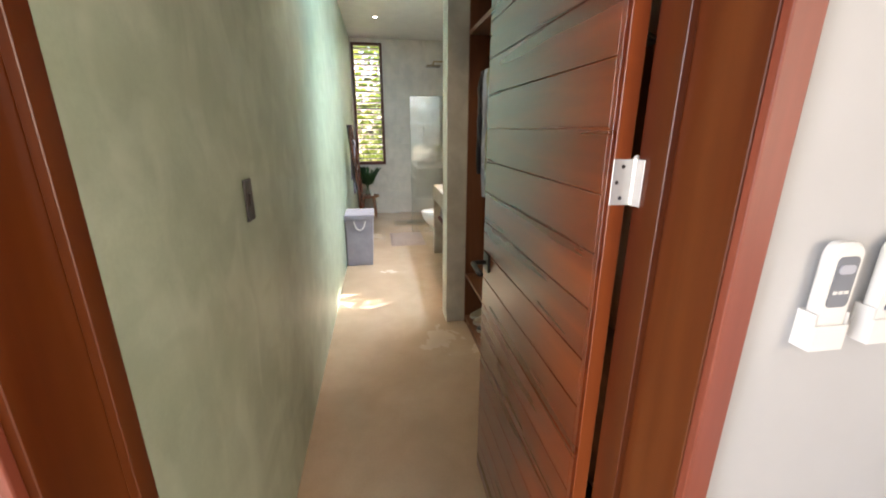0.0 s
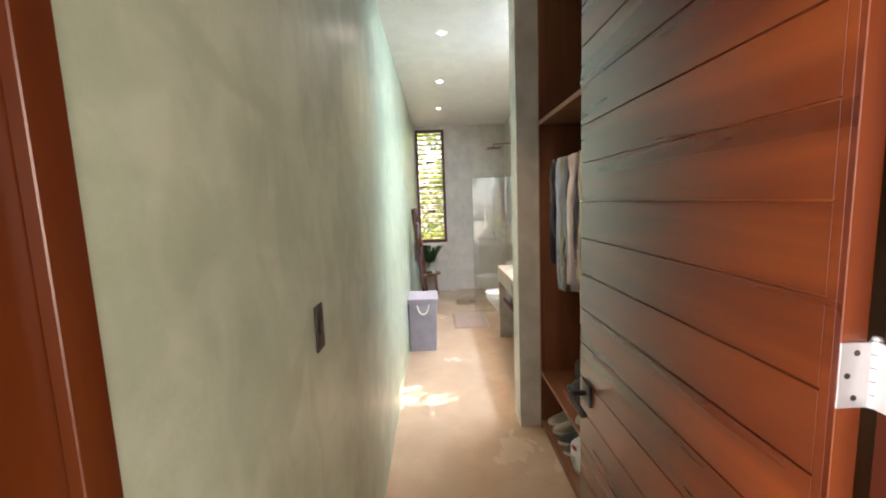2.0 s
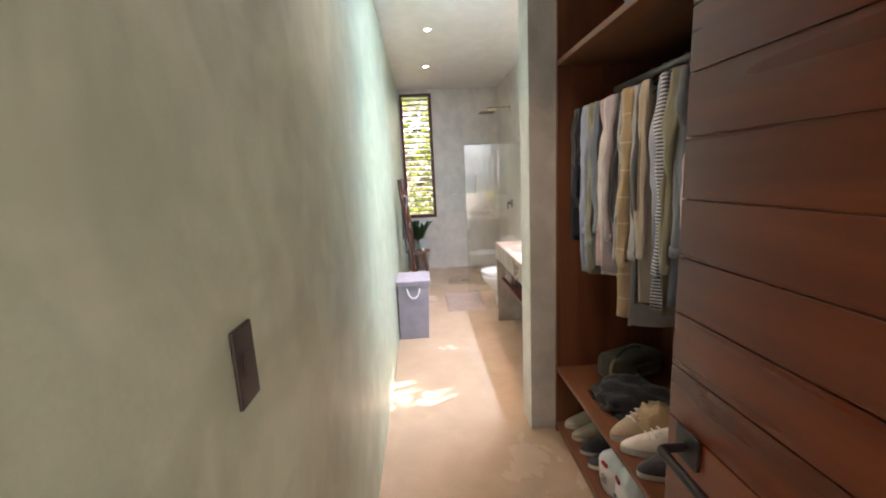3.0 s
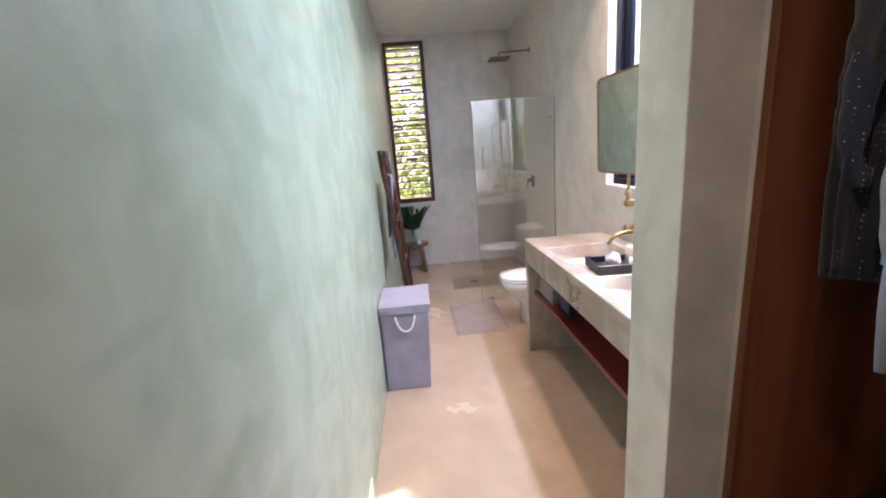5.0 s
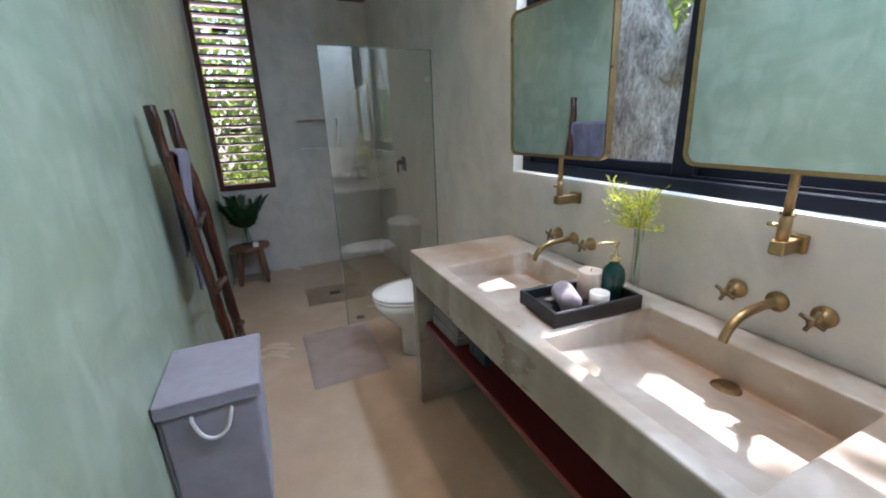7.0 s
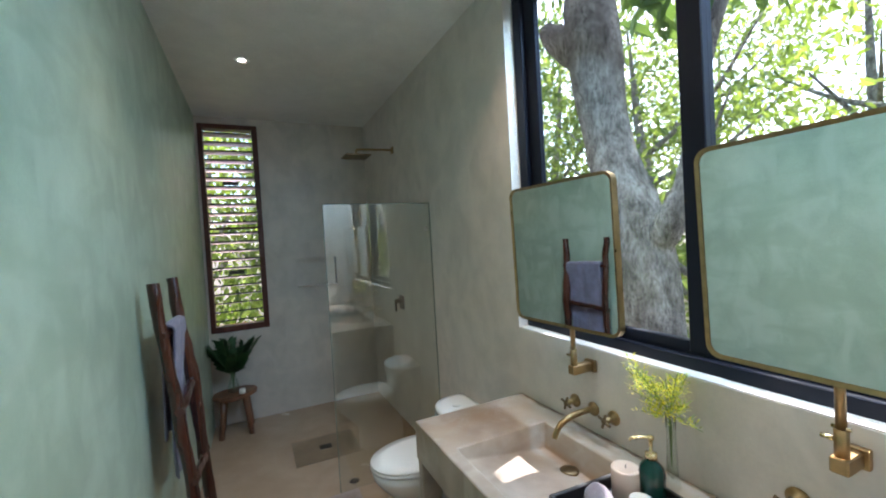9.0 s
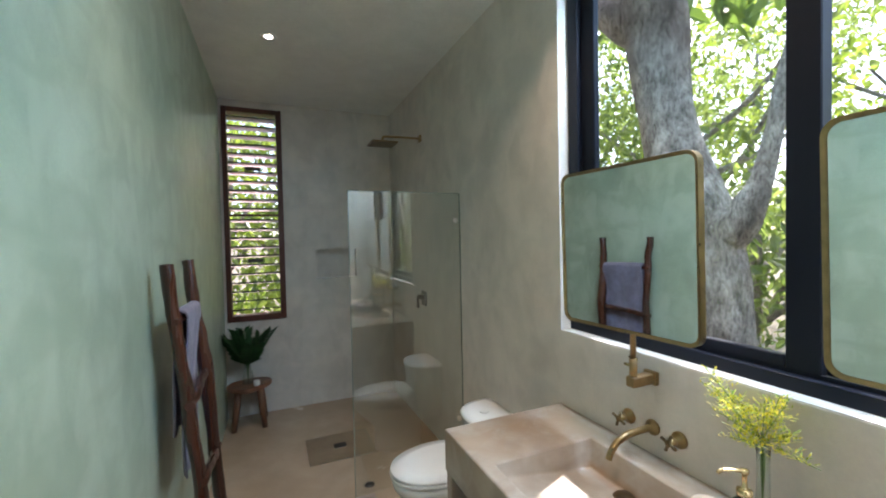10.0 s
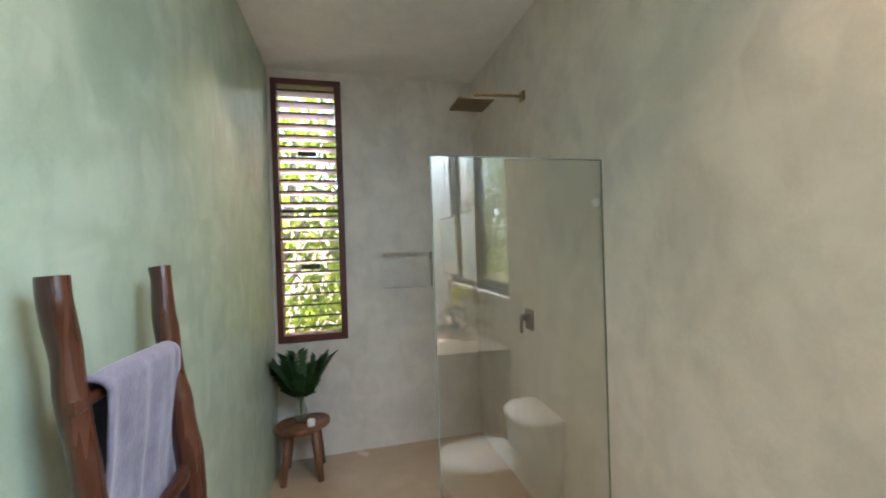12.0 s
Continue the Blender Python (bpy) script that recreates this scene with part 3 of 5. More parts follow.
# big window: black sliding sashes in a deep reveal
win = tagged(new("window_1"), "large black aluminium sliding window onto trees", "window", kind=S)
FX0, FX1 = 1.612, 1.70
part("window_frame", (lambda b: ([box(b, *c, 0.003) for c in (
    (FX0, FX1, WY0, WY1, WZ0, WZ0 + 0.045), (FX0, FX1, WY0, WY1, WZ1 - 0.05, WZ1),
    (FX0, FX1, WY1 - 0.06, WY1, WZ0 + 0.045, WZ1 - 0.05), (FX0, FX1, WY0, WY0 + 0.06, WZ0 + 0.045, WZ1 - 0.05))], b)[1])(bmesh.new()), FRAMEBLACK, win)
boxed("track", FX0 + 0.02, FX0 + 0.028, WY0 + 0.06, WY1 - 0.06, WZ0 + 0.045, WZ0 + 0.056, FRAMEBLACK, win)
for nm, y0, y1, x0 in (("sash", 3.110, 3.915, 1.632), ("sash", 2.43, 3.190, 1.664)):
    x1 = x0 + 0.028
    st = 0.075
    sash = part(nm, (lambda b: ([box(b, *c, 0.003) for c in (
        (x0, x1, y0, y0 + st, WZ0 + 0.05, WZ1 - 0.05), (x0, x1, y1 - st, y1, WZ0 + 0.05, WZ1 - 0.05),
        (x0, x1, y0 + st, y1 - st, WZ0 + 0.05, WZ0 + 0.088), (x0, x1, y0 + st, y1 - st, WZ1 - 0.10, WZ1 - 0.05))], b)[1])(bmesh.new()), FRAMEBLACK, win)
    pane = boxed("pane", x0 + 0.011, x0 + 0.017, y0 + st - 0.01, y1 - st + 0.01, WZ0 + 0.08, WZ1 - 0.09, PANE, sash)
    pane.visible_shadow = False
structure(boxed("window_sill", W + 0.002, FX0, WY0 + 0.002, WY1 - 0.002, WZ0 - 0.03, WZ0 + 0.004, GREY), "pale grey cement window sill")

# louvre window: wooden frame, glass blades, dark clips and two operators
lw = tagged(new("window_2"), "tall narrow louvre window in dark reddish wood", "window", kind=S)
part("window_frame", (lambda b: ([box(b, *c, 0.004) for c in (
    (0.022, 0.062, YB - 0.016, YB + 0.11, 0.835, 2.775), (0.470, 0.518, YB - 0.016, YB + 0.11, 0.835, 2.775),
    (0.062, 0.470, YB - 0.016, YB + 0.11, 2.732, 2.775), (0.062, 0.470, YB - 0.016, YB + 0.11, 0.835, 0.888))], b)[1])(bmesh.new()), LOUVREWOOD, lw)
boxed("middle_bar", 0.062, 0.470, YB + 0.03, YB + 0.075, 1.795, 1.815, LOUVREWOOD, lw, 0.002)
for z0, z1, n in ((0.890, 1.795, 11), (1.815, 2.730, 11)):
    step = (z1 - z0) / n
    for i in range(n):
        zc = z0 + step * (i + 0.5)
        tilt = 10
        blade = boxed("blade", 0.064, 0.468, -0.046, 0.046, -0.0027, 0.0027, LOUVREGLASS, lw, m=pose(0, YB + 0.055, zc, -tilt))
        clip = boxed("clip", 0.063, 0.469, -0.049, -0.044, -0.0065, 0.0065, GRAPHITE, blade, m=pose(0, YB + 0.055, zc, -tilt))
for hz in (2.21, 1.37):
    op = boxed("operator", 0.20, 0.33, YB - 0.002, YB + 0.012, hz, hz + 0.035, GRAPHITE, lw, 0.004, 2, "dark louvre operator lever")
    boxed("operator_lever", 0.255, 0.275, YB - 0.02, YB - 0.002, hz + 0.008, hz + 0.022, GRAPHITE, op, 0.003)

# ---- fixtures on walls and ceiling ----
def downlight(x, y):
    d = empty("downlight", (x, y, CZ), "small white recessed ceiling downlight, lit", "downlight", "ceiling downlights")
    bm = bmesh.new()
    lathe(bm, [(0.046, 0.0), (0.046, -0.003), (0.043, -0.006), (0.034, -0.006), (0.031, -0.0035), (0.019, -0.0012)], 28, cap=False)
    part("trim_ring", bm, PLASTIC, d, smooth=True)
    bm = bmesh.new()
    lathe(bm, [(0.0195, -0.0008), (0.0185, -0.003), (0.012, -0.0045), (0.002, -0.005)], 24)
    part("bulb", bm, BULB, d, smooth=True)
    return d


first = downlight(*DOWNLIGHTS[0])
for lx, ly in DOWNLIGHTS[1:] + SPOTS:
    copy_thing(first, pose(lx, ly, CZ))

# dark switch on the green wall
sw = empty("light_switch", (0.0, 0.648, 1.234), "dark brown vertical light switch on the green wall", "light switch")
boxed("plate", 0.0, 0.007, -0.032, 0.032, -0.062, 0.062, SWITCHBROWN, sw, 0.003, 2)
boxed("rocker", 0.007, 0.011, -0.013, 0.013, -0.018, 0.022, SWITCHBROWN, sw, 0.002)

# two-gang switch on the bedroom side
s2 = empty("light_switch", (-0.116, -0.2, 1.227), "slate grey two-rocker light switch on white wall", "light switch")
boxed("plate", -0.038, 0.038, -0.009, 0.0, -0.059, 0.059, SWITCHGREY, s2, 0.004, 2)
for rz in (0.018, -0.026):
    boxed("rocker", -0.024, 0.022, -0.0125, -0.009, rz - 0.012, rz + 0.014, SWITCHGREY, s2, 0.0015)

# dark-framed mirror at the edge of the bedroom wall, its reflection a flat lilac
pic = empty("framed_picture", (-0.46, -0.2, 1.10), "large lilac panel in a thin dark wooden frame", "picture")
boxed("canvas", -0.27, 0.27, -0.012, -0.002, -0.42, 0.42, painted("lilac_reflection", (0.42, 0.34, 0.46), 0.5, 0.18, 3, 0.1), pic)
for nm, c in (("frame_side", (0.27, 0.284, -0.02, 0.0, -0.434, 0.434)), ("frame_side", (-0.284, -0.27, -0.02, 0.0, -0.434, 0.434)), ("frame_rail", (-0.27, 0.27, -0.02, 0.0, 0.42, 0.434)), ("frame_rail", (-0.27, 0.27, -0.02, 0.0, -0.434, -0.42))):
    boxed(nm, *c, CASEWOOD, pic, 0.002)


def remote_and_holder(x, z, dark_screen):
    ho = empty("remote_holder", (x, -0.2, z), "white plastic remote control holder on the wall", "remote holder", "remote holders by the door")
    bm = bmesh.new()
    for c in ((-0.03, 0.03, -0.004, 0.0, -0.03, 0.03), (-0.03, 0.03, -0.031, -0.028, -0.03, 0.012), (-0.03, -0.027, -0.028, -0.004, -0.03, 0.03), (0.027, 0.03, -0.028, -0.004, -0.03, 0.03), (-0.027, 0.027, -0.028, -0.004, -0.03, -0.027)):
        box(bm, *c, 0.001)
    part("pocket", bm, PLASTIC, ho)
    re = empty("remote_control", (x, -0.2139, z + 0.048), "white remote control standing in its holder", "remote control", "remotes by the door")
    ho.scale = re.scale = (0.87, 0.87, 0.87)
    bm = bmesh.new()
    prof = rounded_rect(0.050, 0.165, 0.014)
    loft(bm, [[(a * s, d, b * s) for a, b in prof] for s, d in ((0.9, 0.010), (1.0, 0.006), (1.0, -0.006), (0.94, -0.0105))])
    part("case", bm, PLASTIC, re)
    if dark_screen:
        bm = bmesh.new()
        loft(bm, [[(a, d, b + 0.024) for a, b in rounded_rect(0.037, 0.078, 0.008)] for d in (-0.0103, -0.0115)])
        key_panel = part("button_panel", bm, SWITCHGREY, re, "slate grey button panel")
        bm = bmesh.new()
        loft(bm, [[(a, d, b + 0.044) for a, b in rounded_rect(0.028, 0.014, 0.0069)] for d in (-0.0114, -0.0128)])
        part("round_button", bm, painted("pale_grey_button", (0.38, 0.40, 0.46), 0.4), key_panel)
        for i in range(3):
            boxed("button", -0.013 + i * 0.0095, -0.006 + i * 0.0095, -0.0125, -0.0114, 0.006, 0.011, PLASTIC, key_panel)
    else:
        for r_ in range(5):
            for c_ in range(2):
                boxed("button", -0.013 + c_ * 0.014, -0.005 + c_ * 0.014, -0.012, -0.0104, -0.03 + r_ * 0.017, -0.021 + r_ * 0.017, SWITCHGREY, re, 0.001)


remote_and_holder(0.956, 1.186, True)
remote_and_holder(1.046, 1.189, False)

# ---- wardrobe ----
CX0, CX1, CY0, CY1 = 0.992, 1.61, 0.06, 2.141
wardrobe = empty("wardrobe", (1.3, 1.1, 0), "open built-in wardrobe of dark reddish-brown wood", "wardrobe")


def wpart(nm, *c, mat=CLOSETWOOD, label=""):
    ob = boxed(nm, *c, mat, None, 0.002, label=label)
    ob.parent = wardrobe
    ob.matrix_parent_inverse = wardrobe.matrix_basis.inverted()
    return ob


wpart("side_panel", CX0, CX1, CY1 - 0.022, CY1, 0.0, CZ - 0.001)
wpart("side_panel", CX0, CX1, CY0, CY0 + 0.022, 0.0, CZ - 0.001)
wpart("back_panel", CX1 - 0.012, CX1, CY0 + 0.022, CY1 - 0.022, 0.0, CZ - 0.001)
wpart("plinth", CX0 + 0.012, CX0 + 0.03, CY0 + 0.022, CY1 - 0.022, 0.0, 0.045)
for z0, z1 in ((0.045, 0.067), (0.385, 0.407), (2.005, 2.032)):
    wpart("shelf", CX0, CX1 - 0.012, CY0 + 0.022, CY1 - 0.022, z0, z1, mat=SHELFWOOD)
bm = bmesh.new()
tube(bm, [(1.29, CY0 + 0.022, 1.885), (1.29, CY1 - 0.022, 1.885)], 0.0125, 14)
rod = part("hanging_rod", bm, STEEL, None, "chromed hanging rod", True)
rod.parent, rod.matrix_parent_inverse = wardrobe, wardrobe.matrix_basis.inverted()


def hanger_mesh(bm, half, drop, r):
    tube(bm, smooth_path([(0.0, 0, 0.012), (0.012, 0, 0.021), (0.022, 0, 0.010), (0.012, 0, -0.012), (0, 0, -0.03), (0, 0, -0.055)], 4), r * 0.55, 6)
    tube(bm, smooth_path([(-half, 0, -0.055 - drop), (-half * 0.5, 0, -0.055 - drop * 0.45), (0, 0, -0.052), (half * 0.5, 0, -0.055 - drop * 0.45), (half, 0, -0.055 - drop)], 5), r, 8)
    tube(bm, [(-half, 0, -0.055 - drop), (half, 0, -0.055 - drop)], r * 0.8, 6)


def garment(y, length, mat, label, half=0.215, thick=0.020, sleeve=0.42, seed=0, tilt=0.0, category="shirt", hang_mat=None):
    """A shirt on a hanger, hung across the rod, seen by its shoulder and sleeve."""
    rng = random.Random(seed)
    g = empty("shirt_on_hanger", (1.29, y, 1.885), label, category, "clothes on the rod", tilt)
    bm = bmesh.new()
    hanger_mesh(bm, half * 0.92, 0.062, 0.006)
    part("hanger", bm, hang_mat or BLACK, g)
    n, rings = 36, []
    ph = [rng.uniform(0, 6.28) for _ in range(5)]
    top = -0.052
    levels = 22
    for k in range(levels + 1):
        f = k / levels
        z = top - length * f
        if f < 0.10:
            w = 0.06 + (half - 0.06) * math.sin(f / 0.10 * math.pi / 2)
            t = thick * (0.45 + 0.55 * f / 0.10)
        else:
            w = half * (1 - 0.03 * math.sin(f * 3.0 + ph[0]) * f) + 0.005 * math.sin(f * 6 + ph[1])
            t = thick * (1.0 + 0.35 * f)
        zz = z - (0.055 * (min(1, f / 0.10)) if f < 0.10 else 0.0)
        ring = []
        for i in range(n):
            a = 2 * math.pi * i / n
            cx, cy = math.cos(a), math.sin(a)
            fold = 0.55 * math.sin(5 * cx * 3 + ph[2] + 2 * f) + 0.45 * math.sin(11 * cx + ph[3] - 3 * f)
            x = w * math.copysign(abs(cx) ** 0.8, cx)
            yy = t * math.copysign(abs(cy) ** 0.7, cy) + (0.003 + f * 0.012) * fold
            edge = -0.018 * (x / half) ** 2 if f > 0.9 else 0.0
            slope = -0.060 * (abs(x) / half) ** 1.3
            yy += (0.003 + 0.007 * f) * noise.noise(Vector((x * 34 + seed, seed * 3.0, z * 4)))
            ring.append((x + 0.005 * f * noise.noise(Vector((a * 2, seed, z * 9))), yy, z + slope * max(0.0, 1 - f * 2.2) - edge))
        rings.append(ring)
    loft(bm := bmesh.new(), rings)
    part("body", bm, mat, g, smooth=True)
    for s in (-1, 1):
        bm = bmesh.new()
        pts, rr = [], []
        for k in range(27):
            f = k / 26
            pts.append((s * (half - 0.016 + 0.012 * math.sin(f * 2.6 + 0.3) + 0.005 * math.sin(f * 7 + ph[4])), 0.010 * math.sin(5 * f + ph[1]) + 0.008 * s, top - 0.055 - sleeve * f))
            rr.append(0.030 - 0.005 * f + 0.003 * math.sin(f * 14 + ph[0]) + 0.002 * math.sin(f * 37 + ph[1]))
        tube(bm, pts, rr, 24, True, 0.42)
        for v in bm.verts:
            v.co += Vector((noise.noise(v.co * Vector((30, 30, 9)) + Vector((seed, s, 0))), 0.7 * noise.noise(v.co * Vector((34, 34, 8)) + Vector((seed + 9, s, 0))), 0)) * 0.013
        sl = part("sleeve", bm, mat, g, smooth=True)
        bm = bmesh.new()
        tube(bm, [Vector(pts[-1]) + Vector((0, 0, 0.028)), Vector(pts[-1]) + Vector((0, 0, -0.004))], [rr[-1] * 1.03, rr[-1] * 1.02], 14, True, 0.52)
        part("cuff", bm, mat, sl, smooth=True)
    return g


F = fabric
NAVY = F("navy_dotted_cotton", (0.008, 0.010, 0.024), (0.34, 0.34, 0.38), kind="dots")
CLOTHES = [
    (0.66, F("black_cotton", (0.012, 0.012, 0.014)), "black cotton shirt with a white trim on a hanger", 0.30),
    (0.66, NAVY, "navy shirt with tiny white dots on a hanger", 0.40),
    (0.80, F("pale_blue_cotton", (0.34, 0.38, 0.50)), "pale blue cotton shirt on a hanger", 0.52),
    (0.80, F("striped_cotton", (0.62, 0.63, 0.66), (0.05, 0.06, 0.12), kind="stripe"), "navy and white fine-striped shirt on a hanger", 0.58),
    (0.80, F("olive_linen", (0.24, 0.23, 0.16)), "olive linen shirt on a hanger", 0.56),
    (0.76, F("slate_cotton", (0.15, 0.18, 0.22)), "slate blue cotton shirt on a hanger", 0.5),
    (0.74, F("pink_cotton", (0.52, 0.38, 0.38)), "dusty pink cotton shirt on a hanger", 0.5),
    (0.77, F("white_linen", (0.66, 0.60, 0.57)), "off-white linen shirt on a hanger", 0.60),
    (0.75, F("mauve_cotton", (0.40, 0.34, 0.36)), "mauve grey cotton shirt on a hanger", 0.52),
    (0.60, F("black_jersey", (0.010, 0.010, 0.012)), "short black jersey top on a hanger", 0.52),
    (0.88, F("grey_gingham", (0.50, 0.49, 0.48), (0.14, 0.14, 0.15), kind="check"), "grey gingham shirt on a hanger", 0.60),
    (0.90, F("tan_check", (0.42, 0.30, 0.17), (0.55, 0.45, 0.31), kind="pane"), "tan jacket with a pale window check", 0.60),
    (0.92, F("grey_cotton", (0.36, 0.37, 0.38)), "grey cotton shirt on a hanger", 0.56),
    (0.82, F("charcoal_cotton", (0.05, 0.05, 0.055)), "charcoal cotton shirt on a hanger", 0.54),
    (0.80, F("sand_cotton", (0.44, 0.37, 0.28)), "sand-coloured cotton shirt on a hanger", 0.54),
]
gy = 2.035
MINT = painted("pale_mint_plastic", (0.42, 0.50, 0.46), 0.35)
for i, (ln, mt, lb, sl) in enumerate(CLOTHES + CLOTHES[2:7]):
    garment(gy, ln + 0.04, mt, lb, 0.256 - 0.006 * i if i < 3 else 0.230 + 0.006 * (i % 3), 0.011 + (0.005 if i in (7, 11) else 0), sl + 0.06, 10 + i, random.Random(i).uniform(-5, 5), "jacket" if i == 11 else "shirt", MINT if i in (5, 7, 8, 10, 12, 13) else None)
    gy -= 0.044
for i in range(5):
    h = empty("clothes_hanger", (1.29, 1.05 - i * 0.032, 1.885), "empty pale mint plastic clothes hanger", "hanger", "empty hangers on the rod", -4 + 2 * i)
    bm = bmesh.new()
    hanger_mesh(bm, 0.19, 0.07, 0.006)
    part("hanger_frame", bm, MINT, h, smooth=True)


def heap(name, at, size, mat, label, category, seed, waves=3.0, rot=0.0, flat=0.12):
    """Crumpled cloth: a flattened, wrinkled mound that rests on its support."""
    rng = random.Random(seed)
    bm = bmesh.new()
    bmesh.ops.create_icosphere(bm, subdivisions=4, radius=1)
    off = Vector((rng.uniform(0, 50), rng.uniform(0, 50), rng.uniform(0, 50)))
    for v in bm.verts:
        d = v.co.normalized()
        k = 1 + 0.28 * noise.noise(d * waves + off) + 0.12 * noise.noise(d * waves * 3 + off)
        v.co = Vector((d.x * k * size[0] / 2, d.y * k * size[1] / 2, (max(d.z, -flat) + flat) * k * size[2] / (1 + flat)))
    ob = part(name, bm, mat, None, smooth=True)
    ob.matrix_basis = pose(*at, 0, 0, rot)
    return tagged(ob, label, category)


OLIVE = F("olive_canvas", (0.042, 0.040, 0.020))
# olive bag on the lower shelf
bag = empty("canvas_bag", (1.34, 1.985, 0.407), "olive canvas bag with tan straps lying on the shelf", "bag", rz=24)
bm = bmesh.new()
prof = rounded_rect(0.30, 0.125, 0.03)
loft(bm, [[(a * s, y + 0.01 * math.sin(a * 30), b * s + 0.066 + 0.008 * math.sin(a * 17 + y * 20)) for a, b in prof] for s, y in ((0.82, -0.085), (0.97, -0.07), (1.0, -0.03), (1.0, 0.03), (0.97, 0.07), (0.82, 0.085))])
part("body", bm, OLIVE, bag, smooth=True)
boxed("front_pocket", -0.06, 0.05, -0.102, -0.082, 0.028, 0.098, OLIVE, bag, 0.008, 2)
boxed("label_patch", -0.035, 0.025, -0.105, -0.102, 0.045, 0.053, F("tan_webbing", (0.30, 0.24, 0.15)), bag, 0.001)
bm = bmesh.new()
tube(bm, smooth_path([(-0.14, -0.02, 0.125), (-0.17, -0.03, 0.115), (-0.19, -0.04, 0.08), (-0.17, -0.05, 0.05), (-0.13, -0.05, 0.03)]), 0.007, 8)
part("strap", bm, F("tan_strap", (0.22, 0.17, 0.11)), bag, smooth=True)
bm = bmesh.new()
tube(bm, smooth_path([(-0.10, 0.0, 0.122), (-0.04, 0.0, 0.15), (0.04, 0.0, 0.15), (0.10, 0.0, 0.122)]), 0.006, 8)
part("top_handle", bm, OLIVE, bag, smooth=True)
heap("dark_clothes", (1.22, 1.74, 0.407), (0.34, 0.34, 0.09), F("black_cloth", (0.012, 0.013, 0.018)), "crumpled black clothes heaped on the shelf", "clothes", 3, 3.5)
heap("fleece_scarf", (1.20, 1.50, 0.407), (0.18, 0.16, 0.13), F("beige_fleece", (0.46, 0.34, 0.19), kind="terry", weave=120), "fluffy beige scarf bunched on the shelf", "scarf", 5, 5)
heap("red_cloth", (1.38, 1.38, 0.407), (0.36, 0.24, 0.12), F("dark_red_cloth", (0.16, 0.02, 0.03)), "crumpled dark red patterned cloth on the shelf", "cloth", 8, 4)


def shoe(at, rz, mat, sole, label, group, length=0.27, high=0.085):
    s = empty("shoe", at, label, "shoe", group, rz)
    outline = []
    for i in range(24):
        a = 2 * math.pi * i / 24
        x = math.cos(a) * length / 2
        wd = 0.048 * (1.0 - 0.18 * math.cos(a + 0.3)) * (1.0 if x > 0 else 0.86)
        outline.append((x, math.sin(a) * wd))
    bm = bmesh.new()
    loft(bm, [[(a * k, b * k, z) for a, b in outline] for k, z in ((0.97, 0.0), (1.0, 0.006), (1.0, 0.020), (0.97, 0.024))])
    part("sole", bm, sole, s, smooth=False)
    bm = bmesh.new()
    rings = []
    for k in range(8):
        f = k / 7
        ring = []
        for a, b in outline:
            back = (0.5 - a / length)
            hgt = 0.022 + high * f * (0.45 + 0.75 * back)
            shrink = 1 - 0.55 * f ** 2
            ring.append((a * (1 - 0.25 * f ** 2) - 0.025 * f ** 2, b * shrink, hgt))
        rings.append(ring)
    loft(bm, rings, cap=True)
    part("upper", bm, mat, s, smooth=True)
    bm = bmesh.new()
    for q in range(3):
        tube(bm, [(0.03 - q * 0.022, -0.026, 0.068 + q * 0.010), (0.027 - q * 0.022, 0.0, 0.074 + q * 0.011), (0.03 - q * 0.022, 0.026, 0.068 + q * 0.010)], 0.0028, 6)
    part("laces", bm, ROPE, s, smooth=True)
    return s


BEIGE, GREYSOLE, DARKSHOE = F("beige_suede", (0.44, 0.36, 0.26)), painted("off_white_rubber", (0.58, 0.55, 0.50), 0.6), F("dark_grey_mesh", (0.05, 0.05, 0.06))
BROWN = painted("brown_leather", (0.10, 0.06, 0.04), 0.45)
for i, (yy, mt, so, lb) in enumerate(((2.06, BEIGE, GREYSOLE, "beige suede sneaker on the bottom shelf"), (1.955, BEIGE, GREYSOLE, "beige suede sneaker on the bottom shelf"),
                                      (1.845, DARKSHOE, GREYSOLE, "dark grey running shoe on the bottom shelf"), (1.745, DARKSHOE, GREYSOLE, "dark grey running shoe on the bottom shelf"))):
    shoe((1.155, yy, 0.067), 180, mt, so, lb, "shoes on the bottom shelf")
WHITELEATHER = painted("white_leather", (0.66, 0.62, 0.56), 0.5)
shoe((1.125, 1.52, 0.407), 196, BEIGE, GREYSOLE, "beige sneaker with pale sole on the shelf", "shoes on the lower shelf", 0.26, 0.075)
shoe((1.135, 1.40, 0.407), 172, WHITELEATHER, GREYSOLE, "white leather sneaker on the shelf", "shoes on the lower shelf", 0.26, 0.075)
shoe((1.13, 1.285, 0.407), 180, DARKSHOE, painted("white_rubber", (0.7, 0.7, 0.7), 0.5), "dark sneaker with white sole on the shelf", "shoes on the lower shelf", 0.26, 0.075)
